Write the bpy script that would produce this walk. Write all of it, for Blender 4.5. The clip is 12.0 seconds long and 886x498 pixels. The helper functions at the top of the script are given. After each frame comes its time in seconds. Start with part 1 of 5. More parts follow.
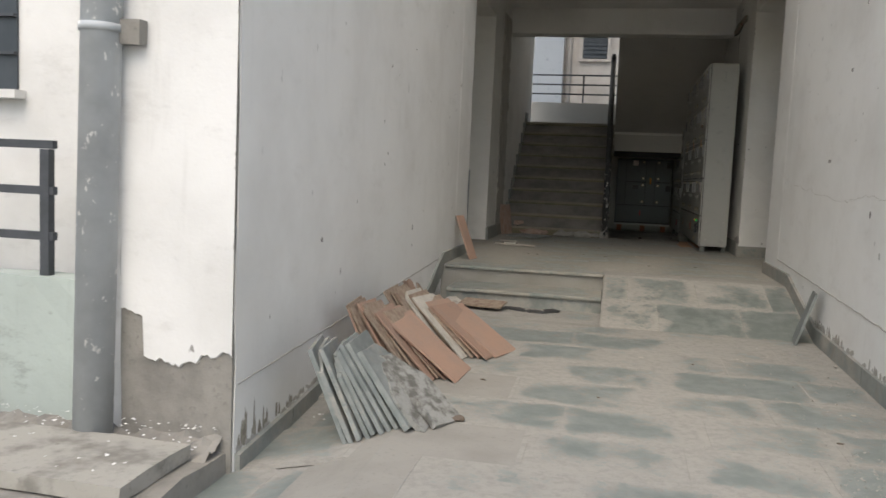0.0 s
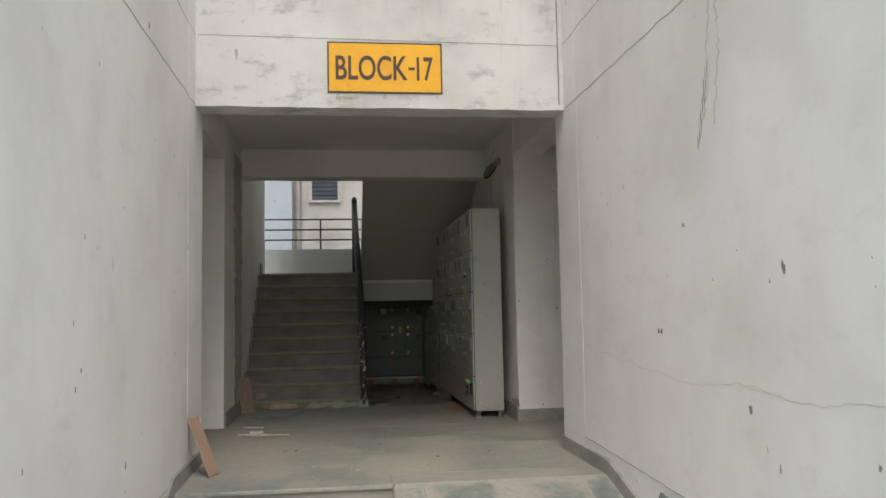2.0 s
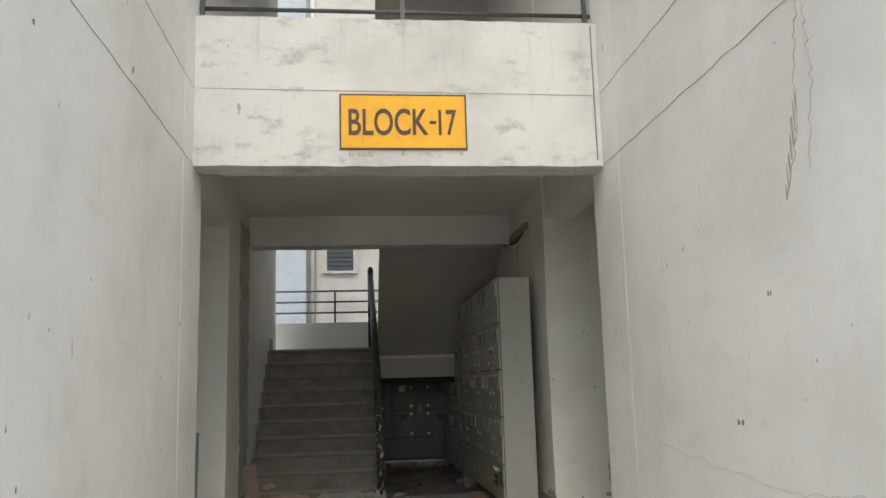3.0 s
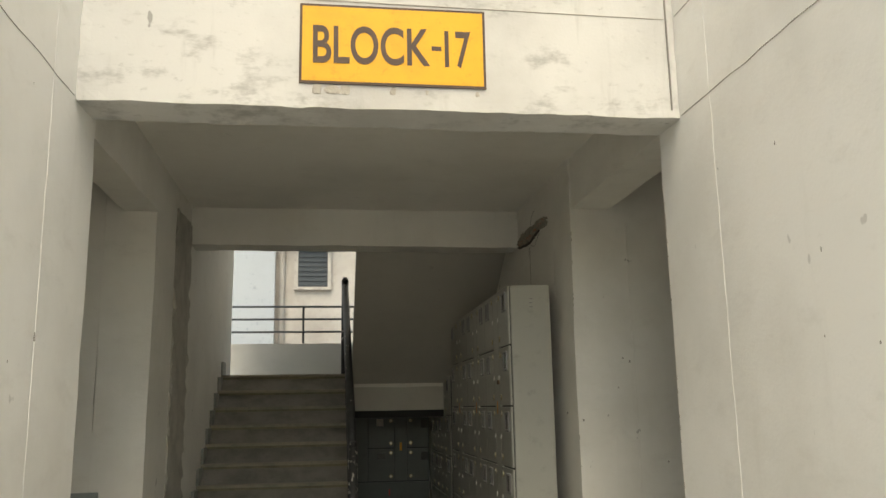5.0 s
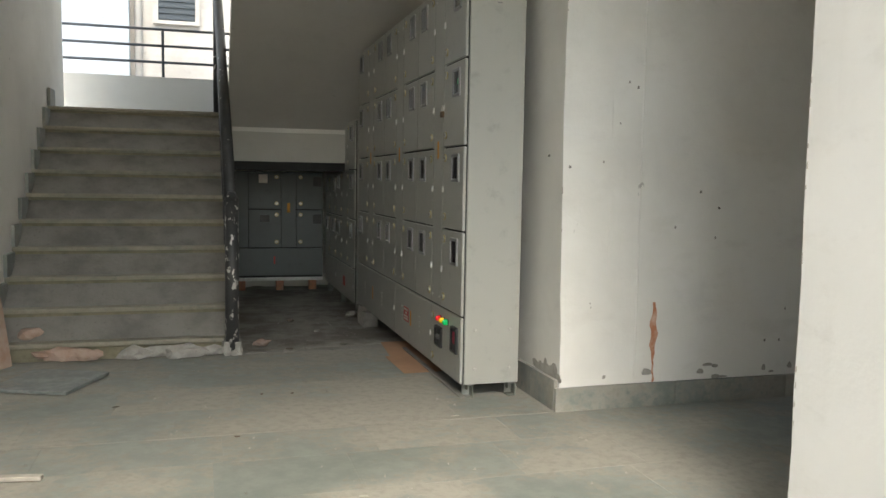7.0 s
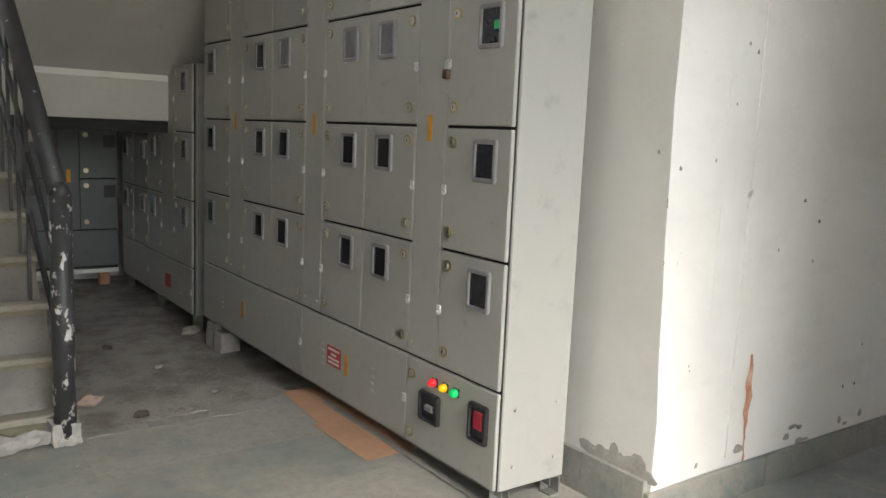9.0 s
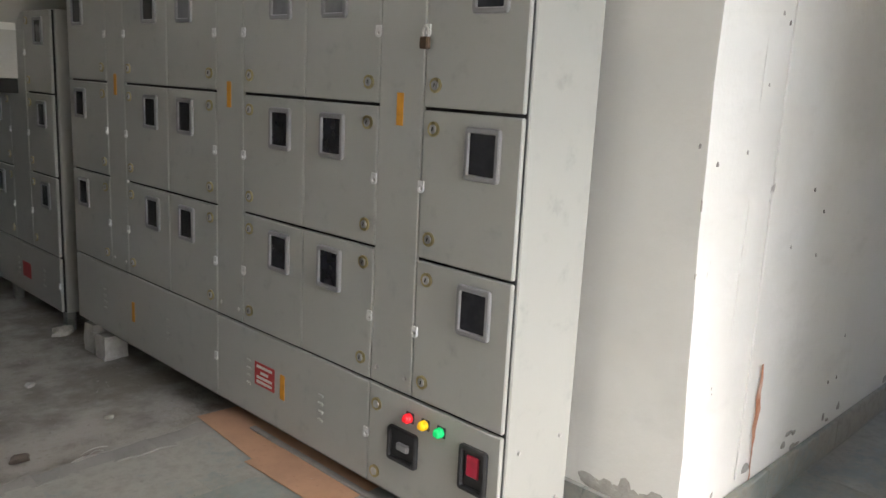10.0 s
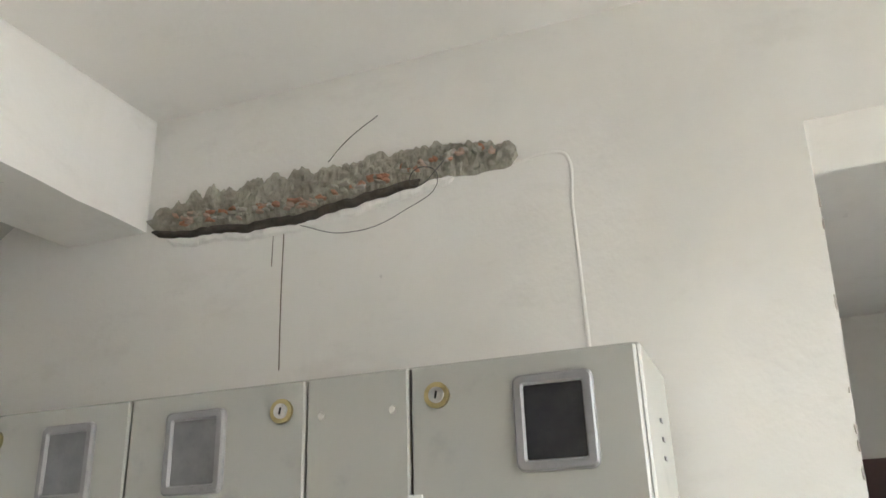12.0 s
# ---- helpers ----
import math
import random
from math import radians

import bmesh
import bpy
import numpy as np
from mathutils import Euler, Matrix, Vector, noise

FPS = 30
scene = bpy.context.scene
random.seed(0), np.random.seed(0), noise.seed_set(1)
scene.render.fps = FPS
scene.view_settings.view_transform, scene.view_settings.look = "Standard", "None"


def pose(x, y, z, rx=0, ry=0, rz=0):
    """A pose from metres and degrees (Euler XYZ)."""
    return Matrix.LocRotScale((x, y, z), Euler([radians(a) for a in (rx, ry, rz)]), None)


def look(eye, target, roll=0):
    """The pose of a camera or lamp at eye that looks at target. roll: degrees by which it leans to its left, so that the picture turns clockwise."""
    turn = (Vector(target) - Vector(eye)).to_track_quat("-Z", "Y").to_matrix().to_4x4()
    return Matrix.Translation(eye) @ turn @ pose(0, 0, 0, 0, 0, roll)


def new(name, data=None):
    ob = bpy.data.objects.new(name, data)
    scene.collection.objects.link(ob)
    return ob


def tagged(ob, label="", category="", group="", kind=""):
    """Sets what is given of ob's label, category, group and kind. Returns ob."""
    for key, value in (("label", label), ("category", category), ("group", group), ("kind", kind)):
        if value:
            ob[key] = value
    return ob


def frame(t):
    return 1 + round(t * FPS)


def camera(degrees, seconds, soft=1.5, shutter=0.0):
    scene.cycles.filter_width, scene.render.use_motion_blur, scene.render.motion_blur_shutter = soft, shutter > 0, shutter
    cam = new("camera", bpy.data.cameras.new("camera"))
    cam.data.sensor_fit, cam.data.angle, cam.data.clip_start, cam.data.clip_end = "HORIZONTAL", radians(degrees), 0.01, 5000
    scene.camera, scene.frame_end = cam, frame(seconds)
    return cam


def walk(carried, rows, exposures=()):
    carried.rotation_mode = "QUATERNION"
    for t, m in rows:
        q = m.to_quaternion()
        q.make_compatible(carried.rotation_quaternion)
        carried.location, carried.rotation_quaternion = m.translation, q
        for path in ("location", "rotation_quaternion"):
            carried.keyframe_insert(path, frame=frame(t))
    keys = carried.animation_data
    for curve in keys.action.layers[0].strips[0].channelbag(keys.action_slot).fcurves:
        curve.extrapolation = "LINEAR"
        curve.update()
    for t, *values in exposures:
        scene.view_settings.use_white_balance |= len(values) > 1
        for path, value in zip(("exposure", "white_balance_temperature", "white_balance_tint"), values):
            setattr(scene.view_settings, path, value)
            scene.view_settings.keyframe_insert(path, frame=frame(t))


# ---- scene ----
cam = camera(57.3, 12.0, shutter=0.1)
PATH = [
    (0, (-0.058, -0.276, 1.017), (-0.465, 1.674, 0.833), 2.5),
    (0.5, (-0.155, 0.132, 0.981), (-0.214, 2.121, 0.787), 2.1),
    (1, (-0.266, 0.47, 1.021), (-0.064, 2.451, 0.84), 1.1),
    (1.5, (-0.432, 0.877, 1.199), (-0.119, 2.852, 1.178), -0.3),
    (2, (-0.436, 1.232, 1.346), (-0.182, 3.21, 1.498), -1.1),
    (2.5, (-0.409, 1.511, 1.459), (-0.224, 3.485, 1.727), -0.9),
    (3, (-0.413, 1.95, 1.428), (-0.198, 3.912, 1.753), -1.6),
    (3.2, (-0.39, 2.114, 1.442), (-0.165, 4.074, 1.774), -1.7),
    (5, (-0.348, 3.739, 1.53), (-0.08, 5.684, 1.914), -1.0),
    (5.5, (-0.311, 4.161, 1.498), (-0.088, 6.122, 1.819), 0.3),
    (6, (-0.371, 4.661, 1.402), (-0.078, 6.638, 1.489), 0.5),
    (6.5, (-0.323, 5.14, 1.355), (0.121, 7.088, 1.267), 0.9),
    (6.7, (-0.306, 5.331, 1.349), (0.181, 7.266, 1.208), 0.9),
    (8.3, (-0.688, 6.915, 1.358), (0.28, 8.658, 1.2), 2.8),
    (8.5, (-0.729, 7.121, 1.382), (0.293, 8.83, 1.196), 3.2),
    (9, (-0.751, 7.505, 1.508), (0.398, 9.117, 1.226), 2.5),
    (9.5, (-0.691, 7.836, 1.637), (0.546, 9.363, 1.265), 1.5),
    (10, (-0.702, 8.186, 1.607), (0.706, 9.548, 1.205), 2.9),
    (10.5, (-0.605, 8.557, 1.683), (1.015, 9.714, 1.49), 0.9),
    (11, (-0.402, 8.876, 1.765), (1.276, 9.958, 1.869), -0.0),
    (11.5, (-0.3, 9.09, 2.0), (1.437, 9.975, 2.446), -0.5),
    (12, (-0.289, 9.335, 2.11), (1.464, 9.992, 2.813), -2.0),
]
walk(cam, [(t, look(eye, target, roll)) for t, eye, target, roll in PATH],
     [(0, 0.72, 6900, 7), (0.5, 0.9, 6950, 7), (1.5, 1.05, 6900, 6), (2.5, 1.2, 6800, 4), (3.2, 1.25, 6900, 4), (5.0, 1.53, 7950, 1), (6.0, 2.28, 7650, 0), (6.7, 2.4, 7050, 2), (8.5, 2.98, 6700, 5), (9.5, 3.25, 6600, 8), (10.5, 3.35, 6500, 9), (11.0, 3.58, 6500, 9), (11.5, 3.88, 6450, 7), (12, 4.18, 6450, 7)])

# ---- light ----
world = bpy.data.worlds.new("overcast_sky")
scene.world = world
world.use_nodes = True
_bg = world.node_tree.nodes["Background"]
_sky = world.node_tree.nodes.new("ShaderNodeTexSky")
_sky.sky_type = "NISHITA"
_sky.sun_disc = False
_sky.sun_elevation = radians(54)
_sky.sun_rotation = radians(183)
_sky.air_density = 1.0
_sky.dust_density = 3.0
_sky.ozone_density = 1.0
_bg.inputs["Strength"].default_value = 0.15
world.node_tree.links.new(_sky.outputs[0], _bg.inputs[0])
sun = new("sun", bpy.data.lights.new("sun", "SUN"))
sun.data.energy = 0.62
sun.data.angle = radians(50)
sun.data.color = (1.0, 0.97, 0.94)
sun.matrix_world = look((-0.3, -6.9, 9.5), (0, 0, 0))


# ---- materials ----
def nodes_of(name):
    m = bpy.data.materials.new(name)
    m.use_nodes = True
    nt = m.node_tree
    return m, nt, nt.nodes["Principled BSDF"]


def mix(nt, fac, a, b):
    """Mixes two colours (tuples or sockets) by a socket or number."""
    n = nt.nodes.new("ShaderNodeMix")
    n.data_type = "RGBA"
    for sock, v in ((n.inputs[0], fac), (n.inputs[6], a), (n.inputs[7], b)):
        if isinstance(v, bpy.types.NodeSocket):
            nt.links.new(v, sock)
        elif isinstance(v, (int, float)):
            sock.default_value = v
        else:
            sock.default_value = (*v, 1)
    return n.outputs[2]


def ramp(nt, sock, lo, hi):
    n = nt.nodes.new("ShaderNodeMapRange")
    n.interpolation_type = "SMOOTHSTEP"
    n.inputs[1].default_value, n.inputs[2].default_value = lo, hi
    nt.links.new(sock, n.inputs[0])
    return n.outputs[0]


def place(nt, sx=1, sy=1, sz=1, own=False):
    if own:
        g = nt.nodes.new("ShaderNodeTexCoord").outputs["Object"]
        info = nt.nodes.new("ShaderNodeObjectInfo")
        add = nt.nodes.new("ShaderNodeVectorMath")
        add.operation = "MULTIPLY_ADD"
        nt.links.new(info.outputs["Random"], add.inputs[0])
        add.inputs[1].default_value = (37, 51, 23)
        nt.links.new(g, add.inputs[2])
        g = add.outputs[0]
    else:
        g = nt.nodes.new("ShaderNodeNewGeometry").outputs["Position"]
    mp = nt.nodes.new("ShaderNodeMapping")
    mp.inputs["Scale"].default_value = (sx, sy, sz)
    nt.links.new(g, mp.inputs[0])
    return mp.outputs[0]


def noise_tex(nt, vec, scale, detail=4, rough=0.55):
    n = nt.nodes.new("ShaderNodeTexNoise")
    n.inputs["Scale"].default_value, n.inputs["Detail"].default_value, n.inputs["Roughness"].default_value = scale, detail, rough
    nt.links.new(vec, n.inputs["Vector"])
    return n.outputs["Fac"]


def bump(nt, bsdf, height, strength, distance):
    n = nt.nodes.new("ShaderNodeBump")
    n.inputs["Strength"].default_value, n.inputs["Distance"].default_value = strength, distance
    nt.links.new(height, n.inputs["Height"])
    nt.links.new(n.outputs[0], bsdf.inputs["Normal"])


def plain(name, base, dark, rough=0.6, metal=0.0, big=2.0, fine=40.0, lo=0.35, hi=0.75, rel=0.15, dist=0.004, own=False, streak=1.0, spread=0.0, emit=0.0):
    """A surface with two scales of variation between base and dark, and fine relief."""
    m, nt, b = nodes_of(name)
    v = place(nt, 1, 1, streak, own)
    f = noise_tex(nt, v, big, 5, 0.6)
    g = noise_tex(nt, place(nt, own=own), fine, 4, 0.6)
    c = mix(nt, ramp(nt, f, lo, hi), base, dark)
    c = mix(nt, ramp(nt, g, 0.55, 0.9), c, tuple(0.75 * x for x in dark))
    if spread:
        info = nt.nodes.new("ShaderNodeObjectInfo")
        hsv = nt.nodes.new("ShaderNodeHueSaturation")
        val = nt.nodes.new("ShaderNodeMapRange")
        val.inputs[3].default_value, val.inputs[4].default_value = 1 - spread, 1 + spread
        nt.links.new(info.outputs["Random"], val.inputs[0])
        nt.links.new(val.outputs[0], hsv.inputs["Value"])
        nt.links.new(c, hsv.inputs["Color"])
        c = hsv.outputs[0]
    nt.links.new(c, b.inputs["Base Color"])
    b.inputs["Roughness"].default_value, b.inputs["Metallic"].default_value = rough, metal
    if emit:
        nt.links.new(c, b.inputs["Emission Color"])
        b.inputs["Emission Strength"].default_value = emit
    bump(nt, b, g, rel, dist)
    return m


def plaster(name, base, stain, chips=0.5, stains=0.6, blot=0.25):
    """Whitewashed plaster: broad tonal drift, vertical runs, small dark chips and trowel relief."""
    m, nt, b = nodes_of(name)
    broad = noise_tex(nt, place(nt), 0.9, 5, 0.6)
    runs = noise_tex(nt, place(nt, 6, 6, 0.7), 1.4, 5, 0.6)
    spots = noise_tex(nt, place(nt, 1, 1, 0.55), 7.5, 3, 0.5)
    grain = noise_tex(nt, place(nt), 60, 4, 0.6)
    c = mix(nt, ramp(nt, broad, 0.38, 0.72), base, tuple(0.5 * (p + q) for p, q in zip(base, stain)))
    mul = nt.nodes.new("ShaderNodeMath")
    mul.operation = "MULTIPLY"
    nt.links.new(ramp(nt, runs, 0.56, 0.82), mul.inputs[0])
    mul.inputs[1].default_value = stains
    c = mix(nt, mul.outputs[0], c, stain)
    cloud = noise_tex(nt, place(nt, 1, 1, 2.2), 3.2, 6, 0.68)
    scuff = noise_tex(nt, place(nt, 1, 1, 1.6), 13, 5, 0.7)
    for src, lo, hi, k in ((cloud, 0.54, 0.72, 1.0), (scuff, 0.58, 0.76, 0.7)):
        m2 = nt.nodes.new("ShaderNodeMath")
        m2.operation = "MULTIPLY"
        nt.links.new(ramp(nt, src, lo, hi), m2.inputs[0])
        m2.inputs[1].default_value = blot * k
        c = mix(nt, m2.outputs[0], c, stain)
    cut = nt.nodes.new("ShaderNodeMath")
    cut.operation = "MULTIPLY"
    nt.links.new(ramp(nt, spots, 0.725, 0.74), cut.inputs[0])
    cut.inputs[1].default_value = chips
    c = mix(nt, cut.outputs[0], c, (0.16, 0.15, 0.14))
    nt.links.new(c, b.inputs["Base Color"])
    b.inputs["Roughness"].default_value = 0.85
    add = nt.nodes.new("ShaderNodeMath")
    add.operation = "MULTIPLY_ADD"
    nt.links.new(broad, add.inputs[0])
    add.inputs[1].default_value = 6.0
    nt.links.new(grain, add.inputs[2])
    bump(nt, b, add.outputs[0], 0.25, 0.004)
    return m


def dusty_stone(name, stone, stone2, dust, lo, hi, own=True, spread=0.12, rim=0.0):
    """Polished stone slab under a coat of pale dust that leaves bare patches."""
    m, nt, b = nodes_of(name)
    body = mix(nt, ramp(nt, noise_tex(nt, place(nt, own=own), 9, 6, 0.65), 0.35, 0.7), stone, stone2)
    d1 = noise_tex(nt, place(nt), 1.7, 6, 0.62)
    d2 = noise_tex(nt, place(nt), 25, 5, 0.7)
    d3 = noise_tex(nt, place(nt), 6, 6, 0.7)
    addn = nt.nodes.new("ShaderNodeMath")
    addn.operation = "MULTIPLY_ADD"
    nt.links.new(d2, addn.inputs[0])
    addn.inputs[1].default_value = 0.55
    nt.links.new(d1, addn.inputs[2])
    am = nt.nodes.new("ShaderNodeMath")
    am.operation = "MULTIPLY_ADD"
    nt.links.new(d3, am.inputs[0])
    am.inputs[1].default_value = 0.62
    nt.links.new(addn.outputs[0], am.inputs[2])
    addn = am
    if spread:
        info = nt.nodes.new("ShaderNodeObjectInfo")
        k = nt.nodes.new("ShaderNodeMath")
        k.operation = "MULTIPLY_ADD"
        nt.links.new(info.outputs["Random"], k.inputs[0])
        k.inputs[1].default_value = spread
        nt.links.new(addn.outputs[0], k.inputs[2])
        addn = k
    if rim:
        # dust gathers along the joints: it thickens towards a slab's edges
        uv = nt.nodes.new("ShaderNodeVectorMath")
        uv.operation = "MULTIPLY_ADD"
        nt.links.new(nt.nodes.new("ShaderNodeTexCoord").outputs["Generated"], uv.inputs[0])
        uv.inputs[1].default_value, uv.inputs[2].default_value = (2, 2, 0), (-1, -1, 0)
        ab = nt.nodes.new("ShaderNodeVectorMath")
        ab.operation = "ABSOLUTE"
        nt.links.new(uv.outputs[0], ab.inputs[0])
        sep = nt.nodes.new("ShaderNodeSeparateXYZ")
        nt.links.new(ab.outputs[0], sep.inputs[0])
        mx = nt.nodes.new("ShaderNodeMath")
        mx.operation = "MAXIMUM"
        nt.links.new(sep.outputs[0], mx.inputs[0])
        nt.links.new(sep.outputs[1], mx.inputs[1])
        pw = nt.nodes.new("ShaderNodeMath")
        pw.operation = "POWER"
        nt.links.new(mx.outputs[0], pw.inputs[0])
        pw.inputs[1].default_value = 4.0
        k = nt.nodes.new("ShaderNodeMath")
        k.operation = "MULTIPLY_ADD"
        nt.links.new(pw.outputs[0], k.inputs[0])
        k.inputs[1].default_value = rim
        nt.links.new(addn.outputs[0], k.inputs[2])
        addn = k
    f = ramp(nt, addn.outputs[0], lo, hi)
    dustc = mix(nt, ramp(nt, d2, 0.4, 0.7), dust, tuple(0.82 * x for x in dust))
    nt.links.new(mix(nt, f, body, dustc), b.inputs["Base Color"])
    rr = nt.nodes.new("ShaderNodeMapRange")
    nt.links.new(f, rr.inputs[0])
    rr.inputs[3].default_value, rr.inputs[4].default_value = 0.5, 0.9
    nt.links.new(rr.outputs[0], b.inputs["Roughness"])
    bump(nt, b, d2, 0.2, 0.004)
    return m


def chipped(name, paint, under, lo=0.6, hi=0.64, rough=0.5):
    """Paint that flakes off in patches down to another colour."""
    m, nt, b = nodes_of(name)
    f = noise_tex(nt, place(nt, 1, 1, 0.6), 22, 5, 0.65)
    g = noise_tex(nt, place(nt), 5, 4, 0.6)
    c = mix(nt, ramp(nt, g, 0.3, 0.8), paint, tuple(0.7 * x + 0.03 for x in paint))
    nt.links.new(mix(nt, ramp(nt, f, lo, hi), c, under), b.inputs["Base Color"])
    b.inputs["Roughness"].default_value = rough
    bump(nt, b, f, 0.3, 0.002)
    return m


WALL = plaster("white_plaster", (0.80, 0.795, 0.775), (0.58, 0.565, 0.53), 0.3, 0.2)
FRONT = plaster("weathered_white_plaster", (0.74, 0.735, 0.72), (0.46, 0.45, 0.43), 0.8, 0.4, 0.35)
LINTEL = plaster("stained_white_plaster", (0.64, 0.635, 0.62), (0.33, 0.325, 0.315), 0.6, 0.8, 0.75)
INNER = plaster("cream_plaster", (0.79, 0.775, 0.735), (0.57, 0.55, 0.505), 0.5, 0.2)
SOFFIT = plaster("ceiling_plaster", (0.78, 0.765, 0.73), (0.60, 0.585, 0.545), 0.1, 0.1)
CEMENT = plain("bare_cement", (0.27, 0.255, 0.23), (0.175, 0.165, 0.15), 0.92, big=4, fine=45, rel=0.6, dist=0.006)
RUBBLE = plain("broken_masonry", (0.38, 0.36, 0.30), (0.24, 0.225, 0.185), 0.95, big=14, fine=60, rel=0.8, dist=0.01)
BRICKRED = plain("broken_brick", (0.46, 0.22, 0.13), (0.33, 0.20, 0.15), 0.9, big=20, fine=70, rel=0.6, dist=0.006)
MINT = plaster("mint_plaster", (0.42, 0.475, 0.445), (0.24, 0.255, 0.235), 0.6, 0.8, 0.8)
KOTA = dusty_stone("kota_stone", (0.18, 0.204, 0.193), (0.24, 0.258, 0.245), (0.325, 0.312, 0.284), 1.175, 1.305, spread=0.22, rim=0.26)
KOTA_RAMP = dusty_stone("worn_ramp_stone", (0.15, 0.168, 0.157), (0.22, 0.238, 0.222), (0.335, 0.32, 0.29), 1.165, 1.295, spread=0.20, rim=0.22)
KOTA_PORCH = dusty_stone("dusty_porch_stone", (0.18, 0.20, 0.185), (0.235, 0.25, 0.23), (0.325, 0.31, 0.272), 1.055, 1.225, spread=0.16, rim=0.05)
FLIGHT = plaster("grubby_flight_plaster", (0.53, 0.515, 0.475), (0.42, 0.405, 0.37), 0.15, 0.15)
KOTA_PLAIN = dusty_stone("kota_skirting", (0.20, 0.217, 0.203), (0.27, 0.282, 0.263), (0.38, 0.362, 0.325), 1.055, 1.275)
# stair stone in two tones: risers darker and more olive than treads
KOTA_STAIR = dusty_stone("kota_riser", (0.135, 0.125, 0.078), (0.19, 0.175, 0.11), (0.25, 0.222, 0.15), 1.055, 1.295)
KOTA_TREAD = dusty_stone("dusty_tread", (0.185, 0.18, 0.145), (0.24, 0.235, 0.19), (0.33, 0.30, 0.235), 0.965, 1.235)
SCREED = plain("dusty_mortar", (0.30, 0.287, 0.26), (0.25, 0.238, 0.215), 0.95, big=3, fine=50, rel=0.4)
LEDGE = plain("stained_cement", (0.35, 0.335, 0.30), (0.20, 0.19, 0.168), 0.95, big=4.5, fine=35, lo=0.46, hi=0.66, rel=0.6, dist=0.006)
RAWFLOOR = plain("rough_concrete_floor", (0.42, 0.395, 0.35), (0.235, 0.215, 0.18), 0.95, big=3.2, fine=30, lo=0.38, hi=0.64, rel=0.9, dist=0.014)
GROUND = plain("dusty_ground", (0.36, 0.34, 0.30), (0.27, 0.25, 0.22), 0.95, big=0.8, fine=25, rel=0.6, dist=0.01)
TILE_GREY = dusty_stone("grey_stone_tile", (0.17, 0.188, 0.185), (0.27, 0.287, 0.278), (0.35, 0.342, 0.315), 1.165, 1.315, spread=0.14)
CRUST = plain("mortar_crusted_stone", (0.29, 0.29, 0.272), (0.12, 0.116, 0.104), 0.95, big=16, fine=60, lo=0.42, hi=0.62, rel=0.9, dist=0.008, own=True)
SLATE = plain("dark_slate", (0.15, 0.175, 0.18), (0.20, 0.22, 0.22), 0.6, big=4, fine=40)
PATCH = plain("bare_plaster_patch", (0.40, 0.38, 0.345), (0.30, 0.285, 0.26), 0.95, big=20, fine=70, rel=0.5, dist=0.005)
CHASE = plain("pale_cement_strip", (0.47, 0.45, 0.405), (0.35, 0.33, 0.295), 0.95, big=5, fine=45, rel=0.5, dist=0.006)
DUSTBRICK = plain("dusty_brick", (0.46, 0.35, 0.285), (0.40, 0.255, 0.19), 0.95, big=14, fine=60, rel=0.6, dist=0.006)
MOULD = plain("dark_mould", (0.20, 0.18, 0.145), (0.36, 0.335, 0.285), 0.95, big=25, fine=70, rel=0.3)
OLDBRASS = plain("rusty_padlock", (0.16, 0.10, 0.06), (0.10, 0.065, 0.04), 0.6, 0.5, big=40, fine=90)
TILE_RED = plain("terracotta_tile", (0.335, 0.215, 0.16), (0.29, 0.208, 0.165), 0.8, big=7, fine=60, own=True, spread=0.16)
TILE_BACK = plain("mortared_tile_back", (0.31, 0.25, 0.195), (0.20, 0.13, 0.095), 0.95, big=25, fine=70, rel=0.7, dist=0.006, own=True)
PANEL = plain("grey_enamel", (0.405, 0.402, 0.366), (0.388, 0.384, 0.35), 0.42, big=1.5, fine=12, rel=0.03, dist=0.001)
PANEL_OLD = plain("blue_grey_enamel", (0.095, 0.112, 0.112), (0.08, 0.094, 0.092), 0.45, big=1.5, fine=12, rel=0.03, dist=0.001)
GAP = plain("dark_gap", (0.03, 0.03, 0.03), (0.02, 0.02, 0.02), 0.9)
BEZEL = plain("clear_grey_plastic", (0.255, 0.25, 0.25), (0.215, 0.21, 0.215), 0.3, big=12, fine=50, rel=0.03)
PANE_DARK = plain("dark_window", (0.018, 0.018, 0.024), (0.03, 0.03, 0.035), 0.18, big=30, fine=60, rel=0.02)
# pale grey for dust, and for a reflection painted into some panes
PANE_DUST_GLARE = plain("dust_glare_window", (0.20, 0.20, 0.20), (0.14, 0.14, 0.15), 0.4, big=12, fine=60, rel=0.05)
BRASS = plain("brass_ring", (0.50, 0.42, 0.22), (0.36, 0.30, 0.15), 0.35, 1.0, big=40, fine=90, rel=0.05)
STEEL = plain("nickel_barrel", (0.62, 0.61, 0.58), (0.45, 0.44, 0.42), 0.3, 1.0, big=40, fine=90, rel=0.05)
HASP = plain("zinc_hasp", (0.70, 0.70, 0.68), (0.55, 0.55, 0.53), 0.45, 0.0, big=40, fine=90, rel=0.05)
BASEGREY = plain("dusty_steel", (0.27, 0.28, 0.255), (0.13, 0.13, 0.115), 0.7, 0.3, big=9, fine=60, rel=0.3)
ORANGE = plain("orange_sticker", (0.72, 0.33, 0.03), (0.62, 0.27, 0.03), 0.6, big=20)
DANGER = plain("red_sticker", (0.52, 0.04, 0.04), (0.42, 0.04, 0.04), 0.5, big=20)
PALE = plain("pale_print", (0.72, 0.66, 0.62), (0.6, 0.55, 0.5), 0.6, big=20)
BLACKPL = plain("black_plastic", (0.02, 0.02, 0.022), (0.03, 0.03, 0.03), 0.35, big=20, rel=0.03)
